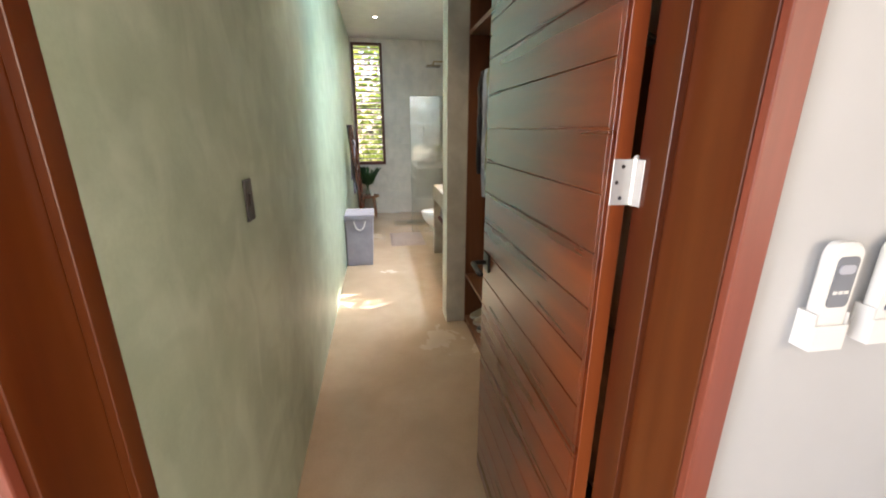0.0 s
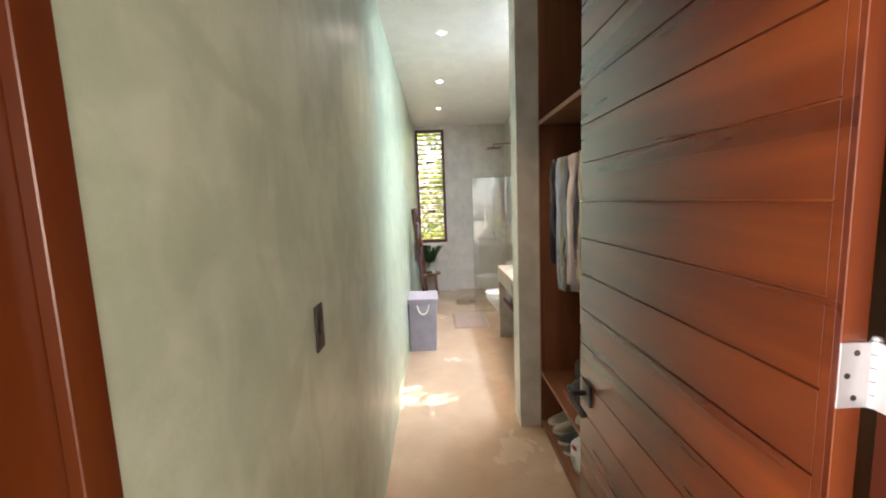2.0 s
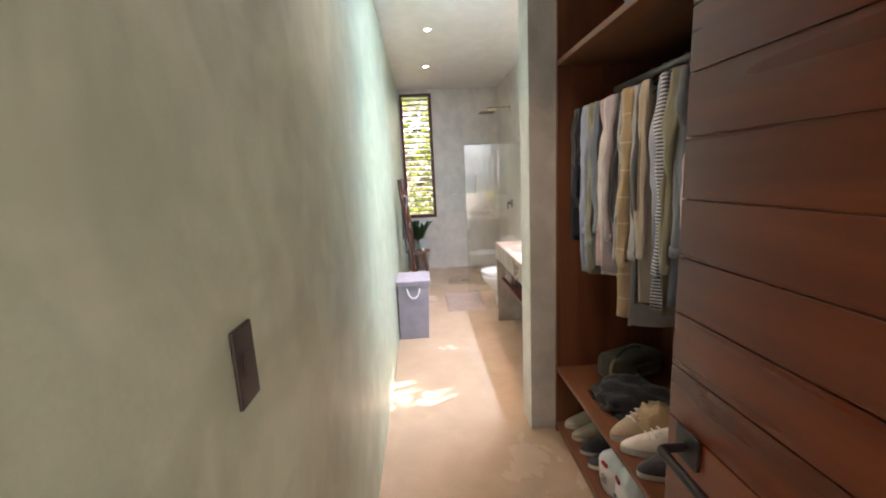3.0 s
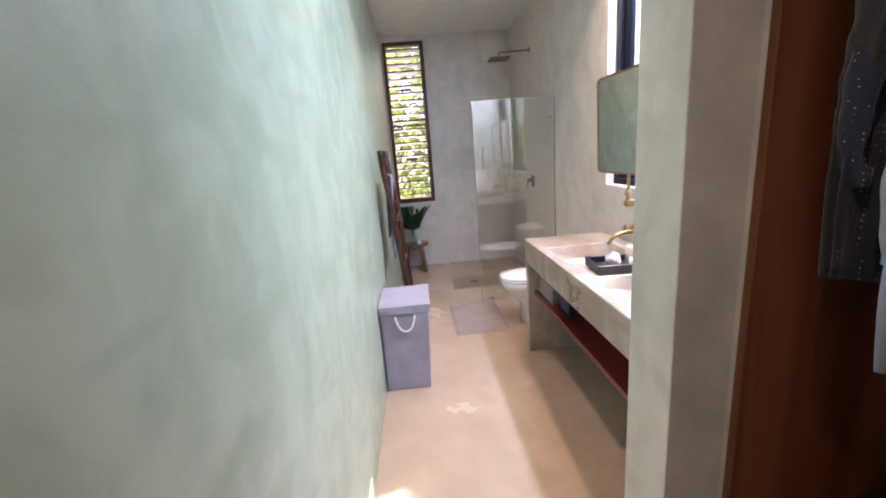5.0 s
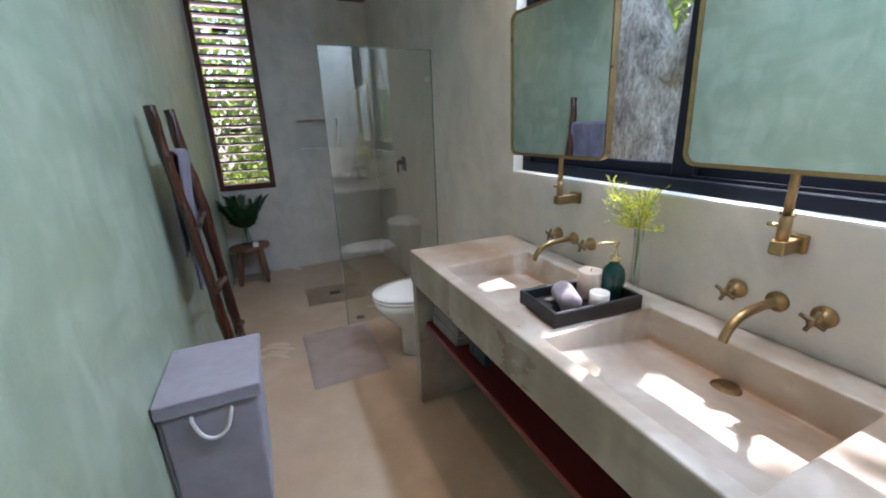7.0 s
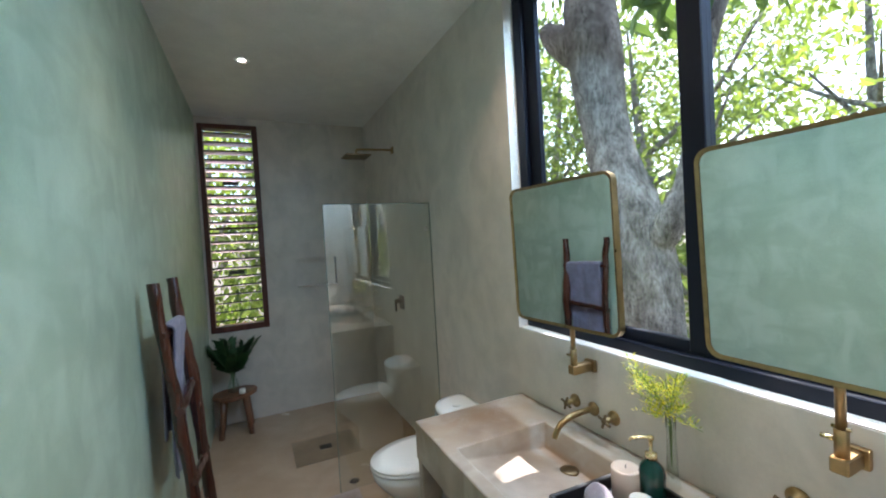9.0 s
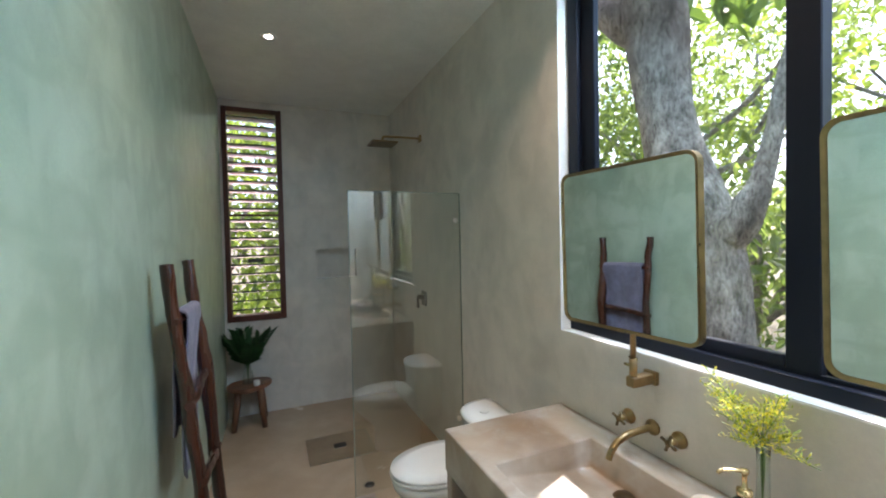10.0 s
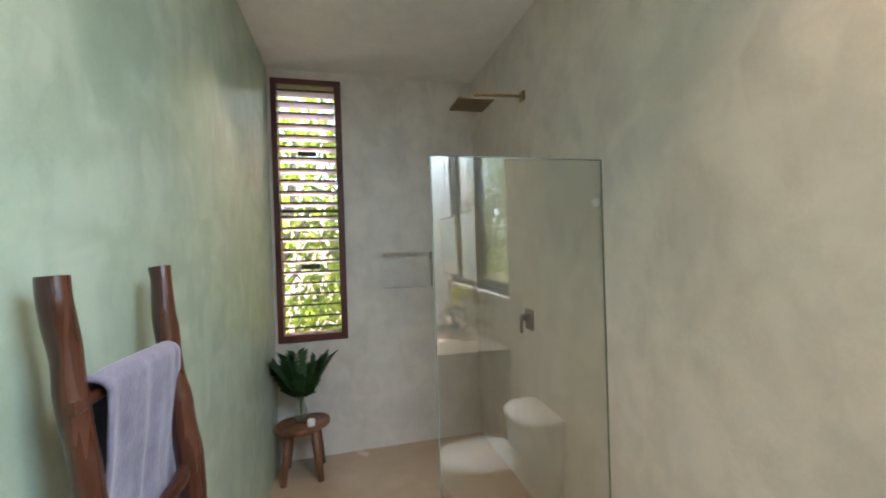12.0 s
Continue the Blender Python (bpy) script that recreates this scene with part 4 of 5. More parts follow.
# white plastic carrier bags
for i, (yy, hh, zr) in enumerate(((1.60, 0.20, 12), (1.46, 0.23, -8))):
    cb = empty("plastic_bag", (1.09, yy, 0.067), "white plastic carrier bag with a red and black print", "bag", "bags on the bottom shelf", zr)
    bm = bmesh.new()
    rings = []
    for k in range(10):
        f = k / 9
        w_ = 0.075 * (1.0 + 0.25 * math.sin(f * 3.1)) * (1 - 0.75 * max(0, f - 0.62) / 0.38)
        d_ = 0.055 * (1.0 + 0.2 * math.sin(f * 2.8)) * (1 - 0.8 * max(0, f - 0.62) / 0.38)
        rings.append([(d_ * math.cos(a) + 0.006 * noise.noise(Vector((a * 2, f * 6, i))), w_ * math.sin(a) + 0.010 * noise.noise(Vector((a * 2 + 9, f * 5, i))), f * hh) for a in (2 * math.pi * q / 28 for q in range(28))])
    loft(bm, rings)
    part("sack", bm, painted("white_thin_plastic", (0.72, 0.72, 0.72), 0.3, 0.03, 12, 0.3), cb, smooth=True)
    for q in range(4):
        boxed("print_bar", -0.0735 + 0.003 * (q % 2), -0.068, -0.022, 0.016 - 0.010 * (q % 2), 0.060 + q * 0.011, 0.0625 + q * 0.011, SWITCHGREY, cb)
    boxed("red_print", -0.068, -0.060, -0.016, 0.018, hh * 0.66, hh * 0.66 + 0.018, painted("red_ink", (0.42, 0.015, 0.02), 0.4), cb, 0.001)
# blue folded sportswear on the top shelf
blue = heap("blue_bag", (1.20, 1.56, 2.032), (0.27, 0.32, 0.215), F("bright_blue_nylon", (0.002, 0.062, 0.19), rough=0.55), "bright blue nylon bag with a white mark on the top shelf", "bag", 14, 2.2)
bm = bmesh.new()
lathe(bm, [(0.012, 0), (0.02, 0), (0.02, 0.003), (0.012, 0.003)], 20, cap=False)
bmesh.ops.transform(bm, matrix=pose(-0.128, 0.03, 0.125, 0, -72, 0) @ Matrix.Diagonal((2.0, 1.0, 1, 1)), verts=bm.verts)
part("white_mark", bm, PLASTIC, blue)
heap("folded_cloth", (1.14, 1.90, 2.032), (0.16, 0.16, 0.06), F("grey_cloth", (0.35, 0.32, 0.30)), "small grey cloth beside the blue bag", "cloth", 15, 3)

# ---- vanity ----
VX, VY0, VY1, VZ, VB = 1.000, 2.347, 3.980, 0.82, 0.662
vanity = empty("vanity_counter", (1.3, 3.1, 0), "long cast cement vanity counter with two basins", "vanity")
BASINS = ((1.050, 1.452, 2.535, 3.053), (1.050, 1.452, 3.235, 3.690))


def vparent(ob, to=None):
    ob.parent = to or vanity
    if not to:
        ob.matrix_parent_inverse = vanity.matrix_basis.inverted()
    return ob


# slab with two sunk basins whose floor slopes from the front lip to the drain at the back
bm = bmesh.new()
xs = [VX, BASINS[0][0], BASINS[0][1], W - 0.001]
ys = [VY0, BASINS[0][2], BASINS[0][3], BASINS[1][2], BASINS[1][3], VY1]
gv = {(i, j): bm.verts.new((xs[i], ys[j], VZ)) for i in range(4) for j in range(6)}
for i in range(3):
    for j in range(5):
        if i == 1 and j in (1, 3):
            continue
        bm.faces.new((gv[i, j], gv[i + 1, j], gv[i + 1, j + 1], gv[i, j + 1]))
for j in (1, 3):
    rim = [gv[1, j], gv[2, j], gv[2, j + 1], gv[1, j + 1]]
    bot = [bm.verts.new((v.co.x + (0.016 if k in (0, 3) else -0.010), v.co.y + (0.012 if k < 2 else -0.012), 0.776 if k in (0, 3) else 0.716)) for k, v in enumerate(rim)]
    for k in range(4):
        bm.faces.new((rim[k], rim[(k + 1) % 4], bot[(k + 1) % 4], bot[k]))
    bm.faces.new(bot)
outer = [gv[0, j] for j in range(6)] + [gv[i, 5] for i in (1, 2, 3)] + [gv[3, j] for j in (4, 3, 2, 1, 0)] + [gv[i, 0] for i in (2, 1)]
low = [bm.verts.new((v.co.x, v.co.y, VB)) for v in outer]
for k in range(len(outer)):
    bm.faces.new((outer[k], low[k], low[(k + 1) % len(low)], outer[(k + 1) % len(outer)]))
bm.faces.new(low)
bmesh.ops.recalc_face_normals(bm, faces=bm.faces)
es = [e for e in bm.edges if len(e.link_faces) == 2 and e.calc_face_angle() > 0.5 and min(v.co.z for v in e.verts) > 0.70]
bmesh.ops.bevel(bm, geom=es, offset=0.007, segments=3, profile=0.5, affect="EDGES")
slab = vparent(part("countertop", bm, STONE, smooth=True))
slab.data.set_sharp_from_angle(angle=radians(40))
vparent(boxed("end_panel", VX + 0.003, W - 0.001, 3.935, VY1 - 0.002, 0.0, VB, STONE, None, 0.006, 2))
vparent(boxed("red_shelf", 1.046, W - 0.001, VY0, 3.935, 0.432, 0.458, REDSHELF, None, 0.003, label="dark red painted wooden shelf"))
for dx, dy in ((1.405, 2.787), (1.405, 3.500)):
    bm = bmesh.new()
    lathe(bm, [(0.034, 0.0), (0.034, 0.004), (0.029, 0.0085), (0.012, 0.0095), (0.001, 0.0095)], 26, (dx, dy, 0.7215))
    vparent(part("drain_cover", bm, BRASSDARK, label="dark brass drain cover", smooth=True))


def faucet(y):
    f = empty("wall_faucet", (W, y, 0.921), "aged brass wall-mounted faucet with two cross handles", "faucet", "brass faucets")
    bm = bmesh.new()
    tube(bm, smooth_path([(0, 0, 0), (-0.06, 0, 0.002), (-0.12, 0, -0.002), (-0.165, 0, -0.018), (-0.19, 0, -0.045), (-0.198, 0, -0.062)], 5), [0.0115] * 12 + [0.0105] * 14, 14)
    part("spout", bm, BRASS, f, smooth=True)
    for dy in (0.0, 0.095, -0.095):
        bm = bmesh.new()
        lathe(bm, [(0.026, 0.0), (0.026, 0.005), (0.023, 0.010), (0.013, 0.014), (0.012, 0.024)], 24)
        bmesh.ops.transform(bm, matrix=pose(0, dy, 0, 0, -90, 0), verts=bm.verts)
        esc = part("escutcheon", bm, BRASS, f, smooth=True)
        if dy:
            bm = bmesh.new()
            tube(bm, [(-0.012, dy, 0), (-0.052, dy, 0)], 0.011, 14)
            part("valve_stem", bm, BRASS, esc, smooth=True)
            bm = bmesh.new()
            for a in (20, 110):
                c, s = math.cos(radians(a)) * 0.027, math.sin(radians(a)) * 0.027
                tube(bm, [(-0.052, dy - c, -s), (-0.052, dy + c, s)], 0.0052, 10)
            lathe(bm, [(0.010, 0), (0.010, 0.010), (0.004, 0.013)], 14)
            bmesh.ops.transform(bm, matrix=pose(-0.047, dy, 0, 0, -90, 0), verts=bm.verts[-42:])
            part("cross_handle", bm, BRASSDARK, esc, smooth=True)
    return f


fa = faucet(2.793)
copy_thing(fa, pose(W, 3.520, 0.908))


def swivel_mirror(yc, wide, arm_y, far_x, near_x, z0, z1, tilt, back):
    """A round-cornered brass mirror on an arm; its far edge and near edge stand at different distances from the wall."""
    w_, h_ = math.hypot(wide, far_x - near_x), z1 - z0
    rz = math.degrees(math.atan2(near_x - far_x, wide))
    mr = empty("swivel_mirror", (W, arm_y, 1.075), "round-cornered brass-framed mirror on a swivel arm", "mirror", "mirrors over the basins")
    cx = (far_x + near_x) / 2 - W
    m = Matrix.Translation((cx, yc - arm_y, (z0 + z1) / 2 - 1.075)) @ pose(0, 0, 0, 0, tilt, rz)
    bm = bmesh.new()
    po, pi_ = rounded_rect(w_, h_, 0.035, 6), rounded_rect(w_ - 0.018, h_ - 0.018, 0.029, 6)
    loops = [[(d, a, b) for a, b in p] for p, d in ((pi_, -0.010), (po, -0.014), (po, 0.012), (pi_, 0.012))]
    loft(bm, loops, cap=False)
    bmesh.ops.transform(bm, matrix=m, verts=bm.verts)
    part("brass_frame", bm, BRASS, mr, smooth=False)
    bm = bmesh.new()
    loft(bm, [[(d, a, b) for a, b in rounded_rect(w_ - 0.020, h_ - 0.020, 0.027, 6)] for d in (-0.008, 0.010)])
    bmesh.ops.transform(bm, matrix=m, verts=bm.verts)
    part("mirror_glass", bm, MIRROR, mr)
    cx += back
    boxed("wall_plate", -0.016, 0.0, -0.024, 0.024, -0.02, 0.024, BRASS, mr, 0.002)
    boxed("elbow_block", cx - 0.017, -0.014, -0.016, 0.016, -0.016, 0.018, BRASS, mr, 0.003)
    bm = bmesh.new()
    tube(bm, [(cx, 0, 0.016), (cx, 0, 0.075)], 0.0125, 14)
    tube(bm, [(cx, 0, 0.07), (cx, 0, z0 - 1.075 + 0.03), (cx - back + 0.024, 0, z0 - 1.075 + 0.06)], 0.0092, 14)
    part("arm", bm, BRASS, mr, smooth=True)
    bm = bmesh.new()
    tube(bm, [(cx, 0.010, 0.050), (cx, 0.034, 0.050)], 0.005, 10)
    tube(bm, [(cx, -0.0155, 0.078), (cx, 0.0155, 0.078)], 0.004, 8)
    part("set_screw", bm, BRASSBRIGHT, mr, smooth=True)
    return mr


swivel_mirror(3.528, 0.495, 3.520, 1.419, 1.452, 1.240, 1.774, -1.2, 0.036)
swivel_mirror(2.792, 0.495, 2.782, 1.482, 1.474, 1.243, 1.778, -2.2, 0.014)

# tray and what stands on it
TM = pose(1.266, 3.160, VZ, 0, 0, -4.0)
tray = tagged(new("tray"), "black wooden tray with raised edges", "tray")
tray.matrix_basis = TM
boxed("tray_floor", -0.148, 0.148, -0.086, 0.086, 0.002, 0.012, TRAYBLACK, tray)
for nm, c in (("long_side", (-0.155, 0.155, -0.094, -0.082)), ("long_side", (-0.155, 0.155, 0.082, 0.094)), ("short_side", (-0.155, -0.143, -0.082, 0.082)), ("short_side", (0.143, 0.155, -0.082, 0.082))):
    boxed(nm, *c, 0.0, 0.046, TRAYBLACK, tray, 0.003)


def on_tray(x, y, z=0.0125):
    return TM @ Vector((x, y, z))


def rolled_towel(name, p, rz, length, radius, mat, label):
    bm = bmesh.new()
    rings = []
    for k in range(15):
        f = k / 14
        r0 = radius * (1 - 0.5 * abs(2 * f - 1) ** 8)
        rings.append([((f - 0.5) * length, r0 * (1 + 0.05 * math.sin(3 * a + f * 2)) * math.cos(a), radius * 0.95 + r0 * math.sin(a) * (0.95 + 0.04 * math.sin(5 * a))) for a in (2 * math.pi * q / 26 for q in range(26))])
    loft(bm, rings)
    ob = part(name, bm, mat, None, smooth=True)
    ob.matrix_basis = Matrix.Translation(p) @ pose(0, 0, 0, 0, 0, rz)
    return tagged(ob, label, "towel")


rolled_towel("rolled_towel", on_tray(-0.055, -0.008), 64, 0.135, 0.034, F("lilac_washcloth", (0.235, 0.19, 0.215), kind="terry", weave=260), "rolled lilac washcloth lying in the black tray")
can = empty("candle", on_tray(0.062, 0.030), "cream pillar candle in the black tray", "candle")
bm = bmesh.new()
lathe(bm, [(0.036, 0), (0.039, 0.003), (0.039, 0.082), (0.036, 0.086), (0.028, 0.083), (0.001, 0.082)], 30)
part("wax", bm, CANDLE, can, smooth=True)
bm = bmesh.new()
tube(bm, [(0, 0, 0.08), (0.001, 0, 0.092)], 0.0012, 6)
part("wick", bm, BLACK, can)
cup = empty("small_candle_cup", on_tray(0.036, -0.045), "small white ceramic cup in the black tray", "cup")
bm = bmesh.new()
lathe(bm, [(0.020, 0), (0.028, 0.003), (0.029, 0.046), (0.0265, 0.046), (0.0255, 0.030), (0.001, 0.030)], 26)
part("cup_body", bm, CERAMIC, cup, smooth=True)
pump = empty("soap_dispenser", on_tray(0.105, -0.020), "dark green glass soap bottle with a gold pump", "soap dispenser")
bm = bmesh.new()
lathe(bm, [(0.030, 0), (0.034, 0.004), (0.034, 0.085), (0.030, 0.102), (0.018, 0.116), (0.0135, 0.121), (0.0135, 0.128), (0.001, 0.128)], 28)
part("bottle", bm, painted("dark_green_glazed_glass", (0.008, 0.045, 0.036), 0.06, 0.1, 5, 0.0), pump, smooth=True)
bm = bmesh.new()
lathe(bm, [(0.0155, 0.124), (0.0155, 0.140), (0.008, 0.143), (0.0055, 0.144), (0.0055, 0.176), (0.009, 0.177), (0.009, 0.186), (0.001, 0.187)], 18)
collar = part("pump_collar", bm, BRASSBRIGHT, pump, "polished gold pump", True)
bm = bmesh.new()
tube(bm, smooth_path([(0, 0, 0.182), (-0.02, 0.012, 0.183), (-0.042, 0.026, 0.180), (-0.047, 0.029, 0.174)], 3), 0.0042, 8)
part("nozzle", bm, BRASSBRIGHT, collar, smooth=True)

# glass vase with yellow-green sprigs
vase = empty("bud_vase", (1.500, 3.165, VZ), "tall slim clear glass vase", "vase")
bm = bmesh.new()
lathe(bm, [(0.020, 0.0), (0.021, 0.004), (0.0165, 0.03), (0.0135, 0.16), (0.0155, 0.215), (0.0140, 0.215), (0.0118, 0.16), (0.0145, 0.035), (0.001, 0.02)], 24)
part("glass_body", bm, CLEARGLASS, vase, smooth=True).visible_shadow = False
fl = empty("flower_sprigs", (1.497, 3.165, VZ + 0.06), "bunch of feathery yellow-green sprigs in the vase", "flowers")
rng = random.Random(21)
stems, pts, faces, yel_p, yel_f = bmesh.new(), [], [], [], []


def add_leaf(P, Fc, base, d, ln, wd, up=Vector((0, 0, 1)), curl=0.0):
    d = d.normalized()
    s = d.cross(up)
    s = s.normalized() * wd if s.length > 1e-4 else Vector((wd, 0, 0))
    nrm = s.cross(d).normalized()
    i = len(P)
    mid = base + d * ln * 0.5 + nrm * curl
    P.extend([tuple(base), tuple(mid + s), tuple(base + d * ln), tuple(mid - s)])
    Fc.append((i, i + 1, i + 2, i + 3))


for k in range(20):
    a, lean = rng.uniform(0, 6.28), rng.uniform(0.20, 0.70)
    top = Vector((math.cos(a) * lean * 0.13 - 0.035, math.sin(a) * lean * 0.27, rng.uniform(0.17, 0.315)))
    path = smooth_path([(0, 0, 0.0), (0, 0, 0.15), (top.x * 0.5, top.y * 0.5, 0.15 + (top.z - 0.15) * 0.55), tuple(top)], 4)
    tube(stems, path, 0.0011, 5)
    for q in range(20):
        f = rng.uniform(0.60, 1.0)
        p = path[min(len(path) - 1, int(f * (len(path) - 1)))] + Vector((rng.uniform(-1, 1), rng.uniform(-1, 1), rng.uniform(-1, 1))) * 0.006
        ba, be = rng.uniform(0, 6.28), rng.uniform(-0.1, 0.9)
        dd = Vector((math.cos(ba), math.sin(ba), be))
        ln = rng.uniform(0.018, 0.045)
        for w in range(5):
            pp = p + dd.normalized() * ln * w / 5
            add_leaf(yel_p, yel_f, pp, dd + Vector((rng.uniform(-1, 1), rng.uniform(-1, 1), rng.uniform(-0.6, 1))) * 0.9, rng.uniform(0.008, 0.016), 0.0020)


def leaf_object(name, P, Fc, mat, parent=None, label=""):
    me = bpy.data.meshes.new(name)
    me.from_pydata(P, [], Fc)
    me.materials.append(mat)
    ob = new(name, me)
    ob.parent = parent
    if label:
        ob["label"] = label
    return ob


part("stems", stems, painted("green_stem", (0.14, 0.22, 0.05), 0.5), fl, smooth=True)
leaf_object("foliage", yel_p, yel_f, LEAFYELLOW, fl, "feathery yellow-green foliage")


# folded towels and a dark box on the red shelf
def folded_towel(at, sx, sy, h, mat, label, seed, group):
    rng = random.Random(seed)
    bm = bmesh.new()
    n = 3
    for q in range(n):
        vs = box(bm, -sx / 2, sx / 2, -sy / 2 + rng.uniform(-0.004, 0.004), sy / 2, h * q / n + 0.001, h * (q + 1) / n - 0.001, h / n * 0.42, 3)
    bmesh.ops.subdivide_edges(bm, edges=[e for e in bm.edges if e.calc_length() > 0.08], cuts=4)
    for v in bm.verts:
        if v.co.z > 0.004:
            v.co.z += 0.003 * noise.noise(v.co * 18 + Vector((seed, 0, 0)))
    ob = part("folded_towel", bm, mat, None, smooth=True)
    ob.matrix_basis = pose(*at, 0, 0, rng.uniform(-3, 3))
    return tagged(ob, label, "towel", group)


tz = 0.458
for i, (h, sx, sy) in enumerate(((0.052, 0.30, 0.26), (0.050, 0.29, 0.25), (0.046, 0.28, 0.24))):
    folded_towel((1.222, 3.785, tz), sx, sy, h, TOWELGREY, "folded grey bath towel stacked on the red shelf", 30 + i, "folded towels on the shelf")
    tz += h
bx = empty("storage_box", (1.20, 3.54, 0.458), "dark slate storage box on the red shelf", "box")
boxed("box_body", -0.09, 0.10, -0.07, 0.07, 0.0, 0.105, F("dark_slate_fabric", (0.035, 0.04, 0.055)), bx, 0.006, 2)
boxed("box_lid", -0.094, 0.104, -0.074, 0.074, 0.105, 0.122, F("slate_lid_fabric", (0.05, 0.055, 0.075)), bx, 0.005, 2)

# ---- toilet ----
toilet = empty("toilet", (W, 4.455, 0), "white porcelain one-piece toilet with closed lid", "toilet")


def egg(xc, back, front, half, n=36, z=0.0, pw=2.2):
    out = []
    for i in range(n):
        a = 2 * math.pi * i / n
        c, s = math.cos(a), math.sin(a)
        x = xc - (front if c > 0 else back) * math.copysign(abs(c) ** (2 / pw if c < 0 else 1.0), c)
        out.append((x, half * math.copysign(abs(s) ** 0.92, s), z))
    return out


bm = bmesh.new()
loft(bm, [egg(-0.32, 0.20, 0.17, 0.105, z=0.0), egg(-0.32, 0.20, 0.165, 0.100, z=0.06), egg(-0.32, 0.20, 0.17, 0.105, z=0.17), egg(-0.34, 0.19, 0.24, 0.15, z=0.26), egg(-0.36, 0.19, 0.275, 0.178, z=0.33), egg(-0.36, 0.20, 0.285, 0.184, z=0.378)])
part("bowl", bm, PORCELAIN, toilet, smooth=True)
bm = bmesh.new()
loft(bm, [egg(-0.37, 0.19, 0.272, 0.182, z=0.379), egg(-0.37, 0.19, 0.280, 0.187, z=0.384), egg(-0.37, 0.19, 0.280, 0.187, z=0.396), egg(-0.37, 0.19, 0.274, 0.183, z=0.400)])
part("seat", bm, PORCELAIN, toilet, smooth=True)
bm = bmesh.new()
loft(bm, [egg(-0.37, 0.188, 0.274, 0.183, z=0.402), egg(-0.37, 0.19, 0.279, 0.186, z=0.406), egg(-0.37, 0.19, 0.276, 0.184, z=0.418), egg(-0.37, 0.16, 0.20, 0.13, z=0.427), egg(-0.37, 0.06, 0.06, 0.04, z=0.429)])
part("lid", bm, PORCELAIN, toilet, smooth=True)
def tank_outline(deep, half, z):
    """Flat against the wall, bowed towards the room."""
    front = [(-0.004 - (deep - 0.004) * math.sin(q) ** 0.62, half * math.copysign(abs(math.cos(q)) ** 0.72, math.cos(q)), z) for q in (math.pi * k / 30 for k in range(31))]
    return front


bm = bmesh.new()
loft(bm, [tank_outline(d, h, z) for d, h, z in ((0.21, 0.13, 0.20), (0.215, 0.15, 0.40), (0.222, 0.168, 0.50), (0.228, 0.176, 0.570))])
part("tank", bm, PORCELAIN, toilet, smooth=True).data.set_sharp_from_angle(angle=radians(50))
bm = bmesh.new()
loft(bm, [tank_outline(d, h, z) for d, h, z in ((0.226, 0.174, 0.572), (0.236, 0.184, 0.577), (0.236, 0.184, 0.594), (0.226, 0.175, 0.606), (0.19, 0.145, 0.613), (0.10, 0.07, 0.616))])
tl = part("tank_lid", bm, PORCELAIN, toilet, smooth=True)
bm = bmesh.new()
lathe(bm, [(0.026, 0.612), (0.026, 0.619), (0.021, 0.621), (0.001, 0.621)], 22, (-0.125, 0, 0))
part("flush_button", bm, STEEL, tl, "chrome flush button", True)

# ---- shower ----
gl = empty("shower_screen", (W, 4.975, 0), "clear glass shower screen fixed to the wall", "shower screen")
GX = 0.828 - W
pane = boxed("glass_panel", GX + 0.003, -0.003, -0.004, 0.004, 0.004, 1.846, SHOWERGLASS, gl)
pane.visible_shadow = False
for c in ((GX, GX + 0.003, -0.004, 0.004, 0.0, 1.849), (GX + 0.003, 0.0, -0.004, 0.004, 1.846, 1.849), (-0.003, 0.0, -0.004, 0.004, 0.0, 1.846)):
    boxed("polished_edge", *c, EDGEGLASS, gl)
for cz in (1.67, 0.35):
    bm = bmesh.new()
    lathe(bm, [(0.017, 0), (0.017, 0.008), (0.013, 0.010), (0.001, 0.010)], 20)
    bmesh.ops.transform(bm, matrix=pose(-0.036, -0.004, cz, 90), verts=bm.verts)
    part("clamp", bm, STEEL, gl, "small round steel clamp", True)
sh = empty("rain_shower", (W, 5.688, 2.38), "brass wall shower arm with a square rain head", "shower head")
bm = bmesh.new()
tube(bm, smooth_path([(0, 0, 0), (-0.10, 0, 0.0), (-0.27, 0, -0.004), (-0.315, 0, -0.012), (-0.322, 0, -0.045)], 5), 0.0095, 12)
part("arm", bm, BRASS, sh, smooth=True)
boxed("wall_flange", -0.012, 0.0, -0.028, 0.028, -0.028, 0.028, BRASS, sh, 0.003, 2)
head = boxed("head_plate", -0.425, -0.22, -0.10, 0.10, -0.072, -0.060, BRASSDARK, sh, 0.003, 2)
bm = bmesh.new()
lathe(bm, [(0.018, -0.060), (0.016, -0.045), (0.008, -0.038)], 16, (-0.322, 0, 0))
part("ball_joint", bm, BRASS, head, smooth=True)
va = empty("shower_valve", (W, 5.674, 1.062), "dark square shower mixer with a lever", "shower valve")
boxed("plate", -0.009, 0.0, -0.055, 0.055, -0.06, 0.06, GRAPHITE, va, 0.003, 2)
boxed("body", -0.052, -0.009, -0.019, 0.019, -0.005, 0.033, GRAPHITE, va, 0.004, 2)
boxed("lever", -0.068, -0.050, -0.008, 0.008, -0.075, 0.028, GRAPHITE, va, 0.003, 2)

